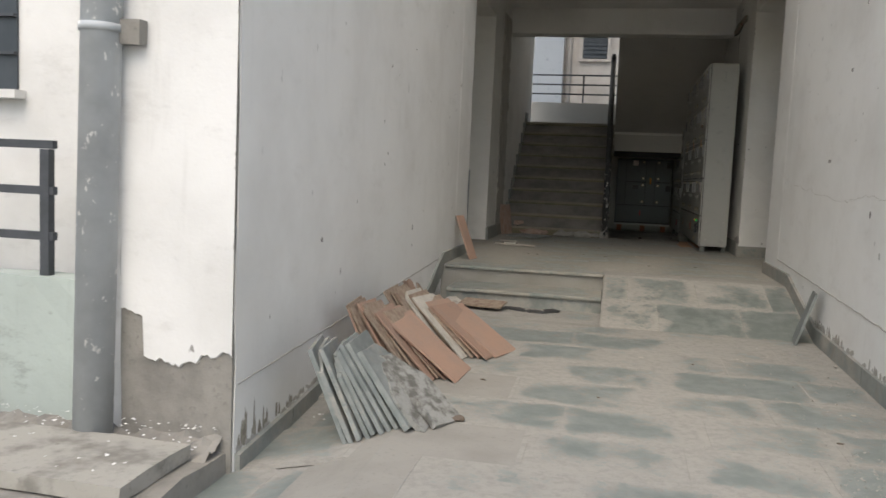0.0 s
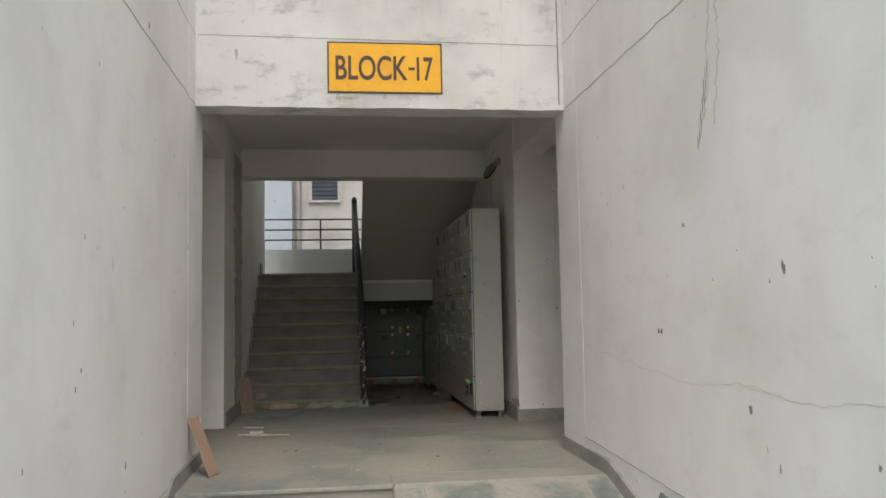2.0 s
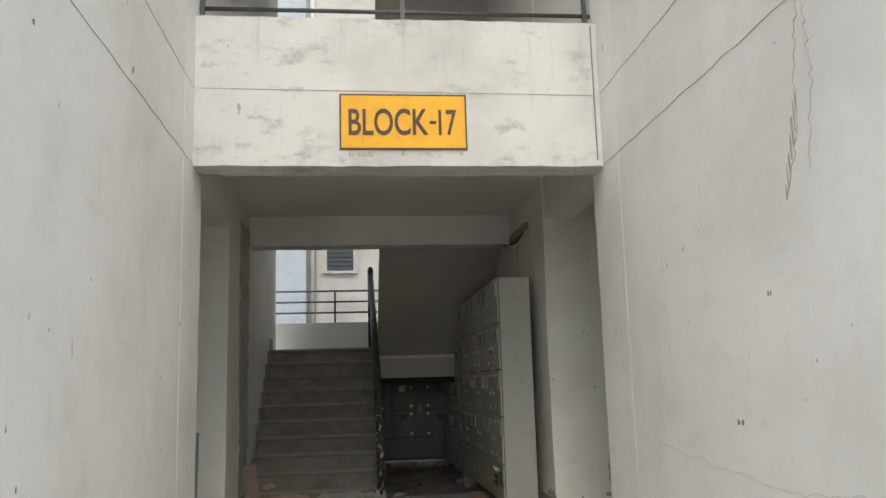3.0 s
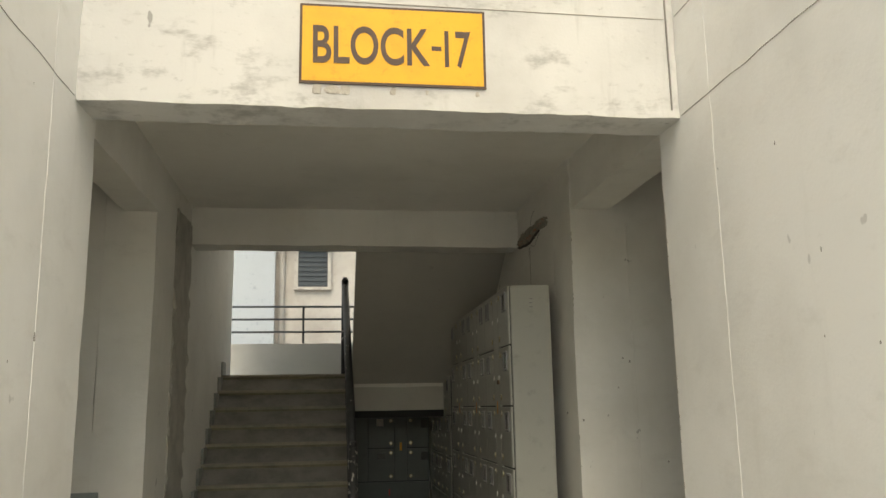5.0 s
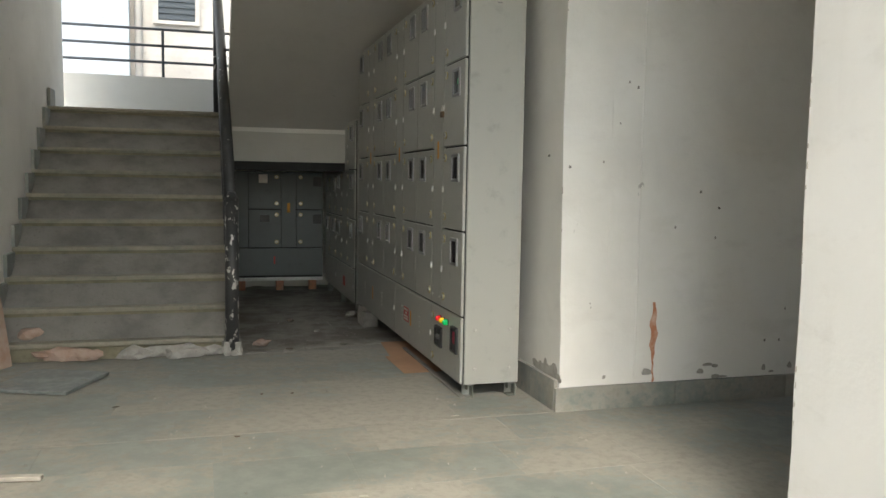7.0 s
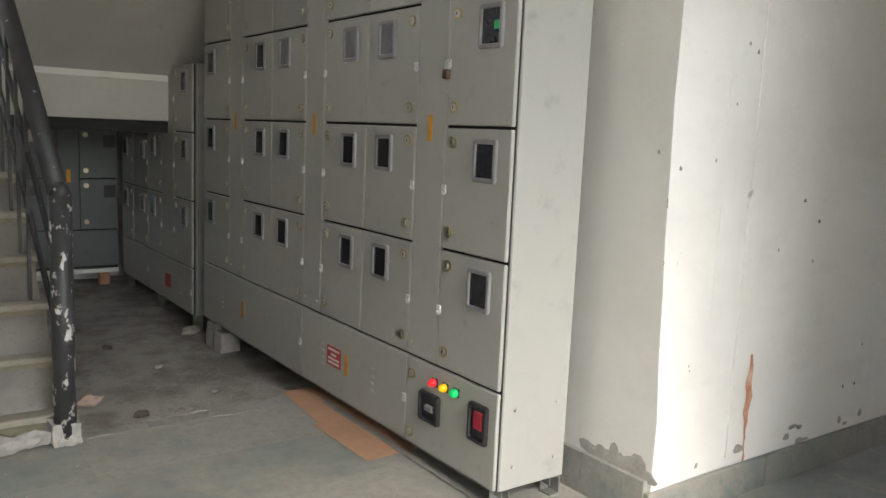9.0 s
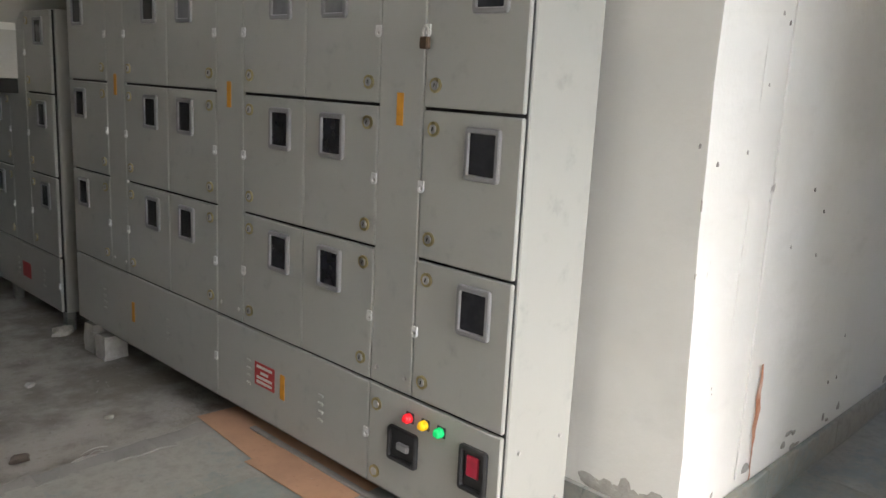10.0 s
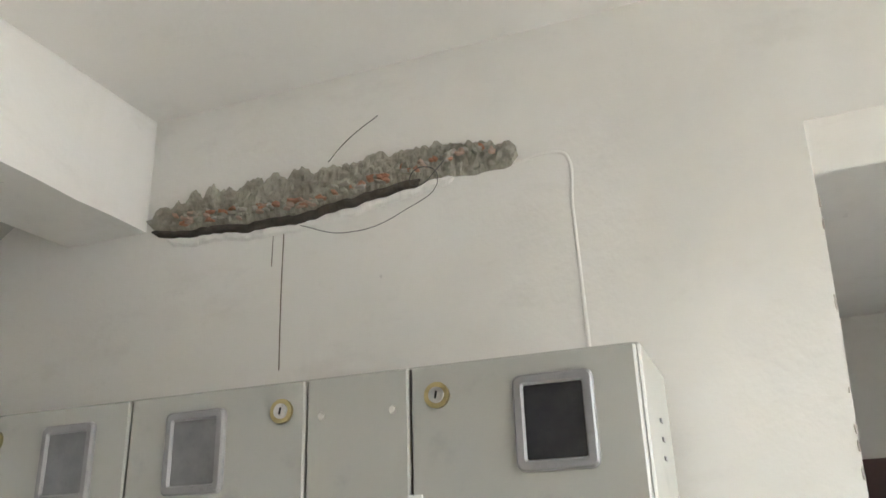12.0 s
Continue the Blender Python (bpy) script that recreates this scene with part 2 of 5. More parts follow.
LAMP_R = plain("red_indicator", (0.70, 0.02, 0.03), (0.6, 0.015, 0.02), 0.25, big=30, rel=0, emit=0.09)
LAMP_Y = plain("amber_indicator", (0.85, 0.50, 0.01), (0.75, 0.4, 0.01), 0.25, big=30, rel=0, emit=0.05)
LED_G = plain("green_display", (0.01, 0.28, 0.09), (0.01, 0.22, 0.07), 0.4, big=30, rel=0, emit=0.035)
# dark brown that paints the shade of a hollow on the solid wall
HOLLOW_SHADE = plain("hollow_shade_brown", (0.085, 0.072, 0.058), (0.04, 0.034, 0.028), 0.95, big=20, fine=70, rel=0.8, dist=0.006)
LAMP_G = plain("green_indicator", (0.01, 0.60, 0.16), (0.01, 0.45, 0.12), 0.25, big=30, rel=0, emit=0.06)
ROCKER = plain("red_rocker", (0.55, 0.02, 0.06), (0.45, 0.02, 0.05), 0.35, big=30, rel=0)
IRON = chipped("black_rail_paint", (0.025, 0.025, 0.025), (0.55, 0.53, 0.49), 0.66, 0.69)
NEWEL = chipped("worn_black_post_paint", (0.03, 0.03, 0.03), (0.58, 0.56, 0.52), 0.56, 0.60)
RAILGREY = plain("dark_grey_rail", (0.06, 0.065, 0.075), (0.04, 0.045, 0.05), 0.5, big=10)
PIPE = chipped("grey_pipe_paint", (0.47, 0.495, 0.51), (0.84, 0.83, 0.81), 0.625, 0.64, 0.55)
PVC = plain("white_conduit", (0.72, 0.71, 0.67), (0.6, 0.59, 0.55), 0.5, big=10)
YELLOW = plain("yellow_sign_paint", (0.80, 0.42, 0.02), (0.72, 0.36, 0.02), 0.6, big=5, fine=30, rel=0.05)
SIGNINK = plain("dark_brown_paint", (0.06, 0.035, 0.025), (0.09, 0.05, 0.03), 0.6, big=12)
RUST = plain("rust_red_smear", (0.46, 0.19, 0.10), (0.66, 0.48, 0.38), 0.8, big=18)
FAR_BLUE = plain("pale_blue_render", (0.35, 0.385, 0.42), (0.31, 0.34, 0.37), 0.85, big=0.7, fine=8)
FAR_WHITE = plain("far_white_render", (0.41, 0.39, 0.365), (0.31, 0.29, 0.265), 0.85, big=1.2, fine=8)
SHUTTER = plain("dark_louvre", (0.035, 0.045, 0.055), (0.05, 0.06, 0.07), 0.5, big=6)
WINFRAME = plain("weathered_window_frame", (0.42, 0.40, 0.37), (0.30, 0.28, 0.26), 0.8, big=6)
DOORWOOD = plain("dark_brown_door", (0.07, 0.03, 0.025), (0.045, 0.02, 0.018), 0.5, big=3, fine=30, streak=0.2)
CARD = plain("brown_cardboard", (0.43, 0.25, 0.15), (0.36, 0.21, 0.13), 0.85, big=6, fine=50)
WIRE = plain("black_cable", (0.03, 0.03, 0.03), (0.05, 0.05, 0.05), 0.6)
TWIG = plain("dry_debris", (0.14, 0.11, 0.085), (0.08, 0.065, 0.05), 0.9)
STONE = plain("pale_rubble_stone", (0.46, 0.43, 0.38), (0.34, 0.31, 0.27), 0.95, big=14, fine=60, rel=0.6, dist=0.006, own=True)


# ---- mesh helpers ----
def box_bm(x0, x1, y0, y1, z0, z1, bev=0.0, bm=None, seg=1):
    bm2 = bmesh.new()
    bmesh.ops.create_cube(bm2, size=1.0)
    bmesh.ops.transform(bm2, matrix=Matrix.Translation(((x0 + x1) / 2, (y0 + y1) / 2, (z0 + z1) / 2)) @ Matrix.Diagonal((x1 - x0, y1 - y0, z1 - z0, 1)), verts=bm2.verts)
    if bev:
        bmesh.ops.bevel(bm2, geom=bm2.edges[:], offset=bev, segments=seg, affect="EDGES", profile=0.5)
    if bm is None:
        return bm2
    join(bm, bm2)
    return bm


def join(bm, other):
    me = bpy.data.meshes.new("tmp")
    other.to_mesh(me)
    other.free()
    bm.from_mesh(me)
    bpy.data.meshes.remove(me)


def cyl_bm(p, q, r, seg=12, r2=None, bm=None, caps=True):
    bm2 = bmesh.new()
    p, q = Vector(p), Vector(q)
    d = q - p
    bmesh.ops.create_cone(bm2, cap_ends=caps, segments=seg, radius1=r, radius2=r if r2 is None else r2, depth=d.length)
    m = Matrix.Translation((p + q) / 2) @ d.to_track_quat("Z", "Y").to_matrix().to_4x4()
    bmesh.ops.transform(bm2, matrix=m, verts=bm2.verts)
    for f in bm2.faces:
        f.smooth = len(f.verts) == 4
    if bm is None:
        return bm2
    join(bm, bm2)
    return bm


def mesh_of(bm, material, name="mesh"):
    me = bpy.data.meshes.new(name)
    bmesh.ops.recalc_face_normals(bm, faces=bm.faces)
    bm.to_mesh(me)
    bm.free()
    me.materials.append(material)
    return me


def part(name, bm, material, parent, label="", at=None):
    """Links a bmesh (or a shared mesh) as one object under a thing, a part or a piece of the setting."""
    me = bm if isinstance(bm, bpy.types.Mesh) else mesh_of(bm, material, name)
    ob = new(name, me)
    ob.parent = parent
    if at is not None:
        ob.matrix_basis = at if isinstance(at, Matrix) else Matrix.Translation(at)
    if label:
        ob["label"] = label
    return ob


def thing(name, label, category, group="", at=None, kind=""):
    ob = new(name)
    if at is not None:
        ob.matrix_basis = at
    return tagged(ob, label, category, group, kind)


def solid(name, bm, material, label, category, kind="structure", group=""):
    return tagged(new(name, mesh_of(bm, material, name)), label, category, group, kind)


def rough_box(x0, x1, y0, y1, z0, z1, step=0.12, amp=0.006, seed=0.0):
    """A box cut into a grid whose corners and faces wander a little, for hand-made plaster."""
    bm = box_bm(x0, x1, y0, y1, z0, z1)
    for axis, lo, hi in ((0, x0, x1), (1, y0, y1), (2, z0, z1)):
        n = min(60, max(1, int((hi - lo) / step)))
        for i in range(1, n):
            co, no = [0, 0, 0], [0, 0, 0]
            co[axis], no[axis] = lo + (hi - lo) * i / n, 1
            bmesh.ops.bisect_plane(bm, geom=bm.verts[:] + bm.edges[:] + bm.faces[:], plane_co=co, plane_no=no)
    for v in bm.verts:
        p = v.co * 5 + Vector((seed, seed, seed))
        edge = sum((abs(v.co[a] - lo) < 1e-4 or abs(v.co[a] - hi) < 1e-4) for a, lo, hi in ((0, x0, x1), (1, y0, y1), (2, z0, z1)))
        k = amp * (2.2 if edge >= 2 else 0.6)
        if edge >= 2:
            p = p + v.co * 17 * 0.35
        v.co += Vector((noise.noise(p), noise.noise(p + Vector((9, 0, 0))), noise.noise(p + Vector((0, 9, 0))))) * k
    return bm


def lump_bm(sx, sy, sz, seed, sub=2):
    """A broken stone: an uneven faceted lump, flat underneath."""
    bm = bmesh.new()
    bmesh.ops.create_icosphere(bm, subdivisions=sub, radius=0.5)
    for v in bm.verts:
        v.co *= 1 + 0.55 * noise.noise(v.co * 2.3 + Vector((seed * 3.1, seed, 0)))
        v.co.x, v.co.y, v.co.z = v.co.x * sx, v.co.y * sy, max(v.co.z, -0.3) * sz
    return bm


def tube(name, points, r, material, parent=None, res=6):
    cu = bpy.data.curves.new(name, "CURVE")
    cu.dimensions, cu.bevel_depth, cu.bevel_resolution, cu.resolution_u = "3D", r, 2, res
    sp = cu.splines.new("BEZIER")
    sp.bezier_points.add(len(points) - 1)
    for bp, p in zip(sp.bezier_points, points):
        bp.co = p
        bp.handle_left_type = bp.handle_right_type = "AUTO"
    tmp = bpy.data.objects.new("tmp", cu)
    scene.collection.objects.link(tmp)
    me = bpy.data.meshes.new_from_object(tmp.evaluated_get(bpy.context.evaluated_depsgraph_get()))
    bpy.data.objects.remove(tmp)
    me.materials.clear()
    me.materials.append(material)
    ob = new(name, me)
    ob.parent = parent
    return ob


# ---- large structure ----
XL, XR = -1.48, 1.32          # faces of the passage walls
TOP = 9.6                      # eaves
PORCH = 0.25                   # porch floor


def slope(y, x=0.0):
    """Height of the entrance passage's paving, which sags along the left wall towards the mouth."""
    sag = 0.17 * min(1.0, max(0.0, (-0.9 - x) / 0.55)) * min(1.0, max(0.0, (5.0 - y) / 2.2))
    return -0.022 * max(0.0, 5.5 - max(y, -0.5)) - sag


solid("ground", box_bm(-400, 400, -400, 400, -0.9, -0.30), GROUND, "dusty grey earth round the apartment blocks", "ground")
solid("wall_right", rough_box(XR, XR + 0.35, 2.2, 7.56, -0.6, TOP, 0.16, 0.0028), WALL, "tall off-white plastered passage wall with cracks and chips", "wall")
solid("wall_left", rough_box(XL - 0.47, XL, 2.63, 7.62, -0.6, TOP, 0.16, 0.0028, 3), WALL, "tall off-white plastered passage wall with a grimy foot", "wall")
lintel = solid("lintel_beam", rough_box(XL, XR, 7.3, 7.56, 2.89, 3.95, 0.045, 0.0032, 5), LINTEL, "weathered white balcony front over the entrance with chipped lower edge", "beam")
solid("ceiling_porch", rough_box(-3.2, 4.6, 7.56, 10.78, 3.27, 3.42, 0.5, 0.004), SOFFIT, "plain grey-white plastered porch ceiling", "ceiling")
solid("beam_inner", rough_box(-1.56, 1.31, 10.78, 11.05, 2.94, 3.42, 0.12, 0.004, 8), INNER, "cream plastered beam over the stair opening", "beam")
solid("beam_side_right", rough_box(XR + 0.005, XR + 0.28, 7.56, 9.17, 2.9, 3.27, 0.2, 0.004, 2), INNER, "cream plastered beam over the side corridor", "beam")
solid("beam_side_left", rough_box(XL - 0.30, XL - 0.07, 7.62, 9.42, 2.9, 3.27, 0.2, 0.004, 4), INNER, "cream plastered beam over the side recess", "beam")
solid("wall_porch_right", rough_box(1.56, 4.6, 9.17, 9.45, 0.0, 3.27, 0.14, 0.005, 6), INNER, "off-white plastered corridor wall with grimy foot and chipped corner", "wall")
_wm = rough_box(1.31, 1.6, 9.168, 14.9, 0.0, TOP, 0.2, 0.0025, 7)
for v in _wm.verts:
    if v.co.y < 9.3 and v.co.z < 3.2:
        v.co.y += max(-0.012, -0.035 + 0.055 * math.sin(math.pi * (v.co.z - 0.2) / 2.9)) * max(0.0, (1.6 - v.co.x) / 0.29)
solid("wall_meters", _wm, INNER, "cream plastered wall behind the meter cabinets", "wall")
solid("wall_upper_right", box_bm(XR, XR + 0.35, 7.56, 9.168, 3.42, TOP), INNER, "upper storey plastered wall", "wall")
solid("wall_stairs_left", rough_box(-1.9, -1.56, 9.42, 13.8, 0.0, TOP, 0.3, 0.004, 9), INNER, "cream plastered wall beside the stairs", "wall")
# unseen wall, added to stop light leaking in under the landing
solid("light_stop_below_landing", box_bm(-1.9, -1.56, 13.801, 14.75, 0.0, 1.769), INNER, "unseen plastered wall added below the half-landing to keep light out", "wall")
solid("wall_recess_left", rough_box(-3.2, -1.9, 9.42, 9.7, 0.0, 3.27, 0.3, 0.005, 10), INNER, "off-white plastered recess wall", "wall")
solid("wall_upper_left", box_bm(-1.9, -1.56, 7.62, 9.42, 3.42, TOP), INNER, "upper storey plastered wall", "wall")
solid("wall_recess_end", box_bm(-3.4, -3.2, 7.4, 9.7, 0.0, 3.42), INNER, "plain plastered wall closing the recess", "wall")
solid("wall_recess_front", box_bm(-3.2, -1.95, 7.36, 7.6, 0.0, 3.42), INNER, "plain plastered wall closing the recess", "wall")
solid("wall_corridor_end", box_bm(4.6, 4.8, 9.06, 9.45, 0.0, 3.42), INNER, "plain plastered wall at the corridor's end", "wall")
solid("wall_corridor_sill", box_bm(4.6, 4.8, 7.3, 8.72, 0.0, 2.12), INNER, "plastered wall beside the corridor's end opening", "wall")
solid("wall_corridor_head", box_bm(4.6, 4.8, 7.3, 9.06, 2.12, 3.42), INNER, "plastered wall over the corridor's end opening", "wall")
solid("wall_corridor_front", box_bm(XR + 0.35, 4.6, 7.3, 7.54, 0.0, 3.42), INNER, "plain plastered wall along the corridor", "wall")
solid("wall_back", box_bm(-2.6, 1.31, 14.75, 14.87, 0.0, 2.40), FLIGHT, "cream plastered parapet wall of the stair landing", "wall")
solid("landing", box_bm(-1.559, 0.925, 13.105, 14.75, 1.77, 1.885), INNER, "plastered half-landing slab", "landing")
solid("landing_side", box_bm(-2.6, -1.56, 13.81, 14.75, 1.77, 1.885), INNER, "plastered end bay of the half-landing", "landing")
solid("landing_edge", box_bm(0.925, 1.31, 13.12, 14.75, 1.88, 1.905), INNER, "plastered edge of the half-landing", "landing")
solid("landing_beam", rough_box(-0.13, 0.925, 13.1, 13.3, 1.51, 1.77, 0.15, 0.004, 12), FLIGHT, "off-white plastered beam under the landing", "beam")
solid("roof", box_bm(-1.9, 1.67, 7.3, 14.9, TOP - 0.14, TOP), SOFFIT, "concrete roof slab over the stairwell", "roof")
solid("ceiling_upper", box_bm(-1.56, 1.32, 7.3, 11.05, 6.62, 6.76), SOFFIT, "plastered upper storey ceiling", "ceiling")
solid("beam_upper", box_bm(-1.56, 1.32, 7.3, 7.56, 6.22, 6.62), FRONT, "white plastered upper storey beam", "beam")


def flight_slab(name, base, label):
    """The sloping slab of a flight that climbs towards the porch."""
    bm = bmesh.new()
    prof = [(13.12, base + 1.80), (10.95, base + 3.25), (10.95, base + 3.45), (12.99, base + 2.05), (13.12, base + 2.05)]
    for x in (-0.13, 1.31):
        pts = [bm.verts.new((x, y, z)) for y, z in prof]
        bm.faces.new(pts)
    bm.verts.ensure_lookup_table()
    for i in range(5):
        j = (i + 1) % 5
        bm.faces.new((bm.verts[i], bm.verts[j], bm.verts[5 + j], bm.verts[5 + i]))
    return solid(name, bm, FLIGHT, label, "stair flight")


flight_slab("upper_flight", 0, "plastered soffit of the stair flight overhead")
flight_slab("top_flight", 3.34, "plastered soffit of the next storey's stair flight")

for base, n in ((3.34, "upper"), (6.68, "top")):
    solid("landing_" + n, box_bm(-1.56, 1.31, 13.13, 14.75, base + 1.77, base + 1.91), INNER, "plastered half-landing slab of a storey above", "landing")
    solid("parapet_" + n, box_bm(-1.56, 1.31, 14.75, 14.87, base + 1.77, base + 2.40), INNER, "plastered landing parapet of a storey above", "wall")
    bm = bmesh.new()
    prof = [(10.95, base + 0.08), (13.13, base + 1.74), (13.13, base + 1.92), (10.95, base + 0.26)]
    for x in (-1.56, -0.13):
        bm.faces.new([bm.verts.new((x, y, z)) for y, z in prof])
    bm.verts.ensure_lookup_table()
    for i in range(4):
        j = (i + 1) % 4
        bm.faces.new((bm.verts[i], bm.verts[j], bm.verts[4 + j], bm.verts[4 + i]))
    solid("flight_" + n, bm, FLIGHT, "plastered stair flight of a storey above", "stair flight")

# floors
_fl = box_bm(-2.6, XR + 0.1, -0.5, 6.05, -0.30, -0.0015)
for co, no in (((0, 5.5, 0), (0, 1, 0)), ((0, 5.0, 0), (0, 1, 0)), ((0, 2.8, 0), (0, 1, 0)), ((-0.9, 0, 0), (1, 0, 0)), ((-1.45, 0, 0), (1, 0, 0))):
    bmesh.ops.bisect_plane(_fl, geom=_fl.verts[:] + _fl.edges[:] + _fl.faces[:], plane_co=co, plane_no=no)
floor_low = solid("floor_passage", _fl, SCREED, "dusty sloping entrance paving of worn greenish stone slabs", "floor")
for v in floor_low.data.vertices:
    v.co.z += slope(v.co.y, v.co.x) - (0.02 if v.co.x < -0.95 and v.co.y < 5.2 else 0.0)
floor_porch = solid("floor_porch", box_bm(-3.2, 4.6, 6.5, 10.82, -0.4, PORCH - 0.0015), SCREED, "dusty stone-paved porch floor", "floor")
solid("floor_under_stairs", rough_box(-0.16, 1.31, 10.80, 14.75, -0.2, 0.165, 0.12, 0.012, 14), RAWFLOOR, "rough unfinished concrete floor littered with dirt", "floor")


_pe = rough_box(-0.13, 1.308, 10.80, 10.87, 0.05, PORCH + 0.001, 0.035, 0.006, 15)
for v in _pe.verts:
    if v.co.y > 10.84:
        v.co.y += 0.045 * (v.co.x + 0.13)
solid("porch_edge", _pe, SCREED, "broken mortar edge of the porch paving", "floor")


def prism(name, profile, x0, x1, material, label, category):
    bm = bmesh.new()
    a = [bm.verts.new((x0, y, z)) for y, z in profile]
    b = [bm.verts.new((x1, y, z)) for y, z in profile]
    bm.faces.new(a)
    bm.faces.new(b)
    for i in range(len(a)):
        j = (i + 1) % len(a)
        bm.faces.new((a[i], a[j], b[j], b[i]))
    return solid(name, bm, material, label, category)


ramp_body = prism("ramp", [(5.42, -0.02), (6.5, PORCH - 0.012), (6.5, -0.3), (5.42, -0.3)], -0.11, XR, SCREED, "short ramp of worn greenish stone with dusty joints", "ramp")
steps = thing("entrance_steps", "two low stone entrance steps with dusty worn treads", "steps")
part("riser", box_bm(-1.33, -0.112, 6.03, 6.5, -0.3, 0.092), KOTA_PLAIN, steps)
part("tread", box_bm(-1.33, -0.112, 6.0, 6.5, 0.094, 0.122, 0.006), KOTA_PORCH, steps)
part("riser", box_bm(-1.44, -0.112, 6.502, 6.53, 0.124, 0.222), KOTA_PLAIN, steps)
part("tread", box_bm(-1.44, -0.112, 6.475, 6.80, 0.224, 0.2535, 0.006), KOTA_PORCH, steps)
steps["kind"] = "structure"

# skirting
def skirt(name, pts, side, label, tall=0.15):
    """Stone skirting that follows the paving along a wall, cut into lengths."""
    root = thing(name, label, "baseboard", kind="structure")
    for (ya, za), (yb, zb) in zip(pts[:-1], pts[1:]):
        x0, x1 = side
        bm = box_bm(x0, x1, ya + 0.002, yb - 0.002, -1, 1)
        for v in bm.verts:
            f = (v.co.y - ya) / (yb - ya)
            v.co.z = za + (zb - za) * f + (tall if v.co.z > 0 else -0.06)
        part("skirting_stone", bm, KOTA_PLAIN, root)
    return root


skirt("baseboard_right", [(2.2 + 0.55 * i, slope(2.2 + 0.55 * i)) for i in range(6)] + [(5.5, 0.0), (6.5, PORCH), (7.04, PORCH), (7.54, PORCH)], (XR - 0.022, XR + 0.01), "grey-green stone skirting along the passage wall", 0.10)
skirt("baseboard_left", [(2.64 + 0.55 * i, slope(2.64 + 0.55 * i, XL)) for i in range(6)] + [(5.94, 0.0), (6.2, 0.12), (6.5, PORCH), (7.04, PORCH), (7.6, PORCH)], (XL - 0.01, XL + 0.022), "grey-green stone skirting along the passage wall", 0.10)
skirt("baseboard_pillar", [(9.17, PORCH), (9.46, PORCH), (10.1, PORCH), (10.8, PORCH)], (1.288, 1.312), "grey stone skirting below the meter cabinets' wall")
skirt("baseboard_stairs", [(9.40, PORCH), (10.1, PORCH), (10.8, PORCH)], (-1.562, -1.538), "grey stone skirting along the stair wall")
bb = thing("baseboard_corridor", "dusty cement skirting along the corridor wall", "baseboard", kind="structure")
for i in range(5):
    part("skirting_stone", box_bm(1.288 + 0.66 * i, 1.944 + 0.66 * i, 9.146, 9.168, PORCH - 0.03, PORCH + 0.115, 0.003), KOTA_PORCH, bb)

# ---- stairs ----
stairs = thing("staircase", "dusty greenish stone staircase with risers darker than the treads", "staircase", kind="structure")
RISE, GO, Y0 = 0.1745, 0.2365, 10.85
for k in range(10):
    z = 0.35 + RISE * k
    y = Y0 + GO * k
    zb = PORCH - 0.05 if k == 0 else z - RISE
    y1 = y + GO + 0.03 if k < 9 else 14.74
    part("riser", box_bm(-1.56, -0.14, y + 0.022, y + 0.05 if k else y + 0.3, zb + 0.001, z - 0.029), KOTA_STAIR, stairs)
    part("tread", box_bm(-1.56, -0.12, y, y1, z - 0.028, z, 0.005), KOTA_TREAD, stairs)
    part("stepped_skirting", box_bm(-1.558, -1.535, y - 0.02, y + GO - 0.022, z + 0.001, z + 0.115 + 0.03), KOTA_PLAIN, stairs)
bm = bmesh.new()
side = [(Y0 + 0.05, PORCH - 0.1)] + [(Y0 + 0.05 + GO * k, 0.32 + RISE * k) for k in range(10)] + [(13.1, 1.77), (13.1, PORCH - 0.1)]
for x in (-1.55, -0.15):
    bm.faces.new([bm.verts.new((x, y, z)) for y, z in side])
bm.verts.ensure_lookup_table()
for i in range(len(side)):
    j = (i + 1) % len(side)
    bm.faces.new((bm.verts[i], bm.verts[j], bm.verts[len(side) + j], bm.verts[len(side) + i]))
part("stair_body", bm, CEMENT, stairs, "bare cement side of the stairs")

# stair railing
rail = thing("stair_railing", "black painted iron stair railing, chipped to pale primer", "railing")
part("newel_post", cyl_bm((-0.17, 10.80, PORCH), (-0.17, 10.80, 1.22), 0.042, 16), NEWEL, rail, "chipped black tubular newel post")
part("newel_cap", cyl_bm((-0.17, 10.80, 1.22), (-0.17, 10.80, 1.27), 0.044, 16, 0.02), NEWEL, rail)
part("handrail", cyl_bm((-0.175, 10.81, 1.23), (-0.21, 13.10, 2.93), 0.038, 14), IRON, rail)
part("newel_post", cyl_bm((-0.21, 13.10, 1.92), (-0.21, 13.10, 2.99), 0.04, 16), IRON, rail)
part("newel_cap", cyl_bm((-0.21, 13.10, 2.99), (-0.21, 13.10, 3.03), 0.042, 16, 0.02), IRON, rail)
for f in (0.36, 0.66):
    part("mid_rail", cyl_bm((-0.175, 10.82, 0.32 + f * 0.9), (-0.21, 13.10, 1.99 + f * 0.9), 0.012, 8), IRON, rail)
for k in range(2, 10, 1):
    y = Y0 + GO * k + 0.10
    f = (y - 10.81) / 2.29
    part("baluster", box_bm(-0.192 - 0.02 * f, -0.178 - 0.02 * f, y - 0.016, y + 0.016, 0.35 + RISE * k, 1.21 + 1.70 * f), IRON, rail)

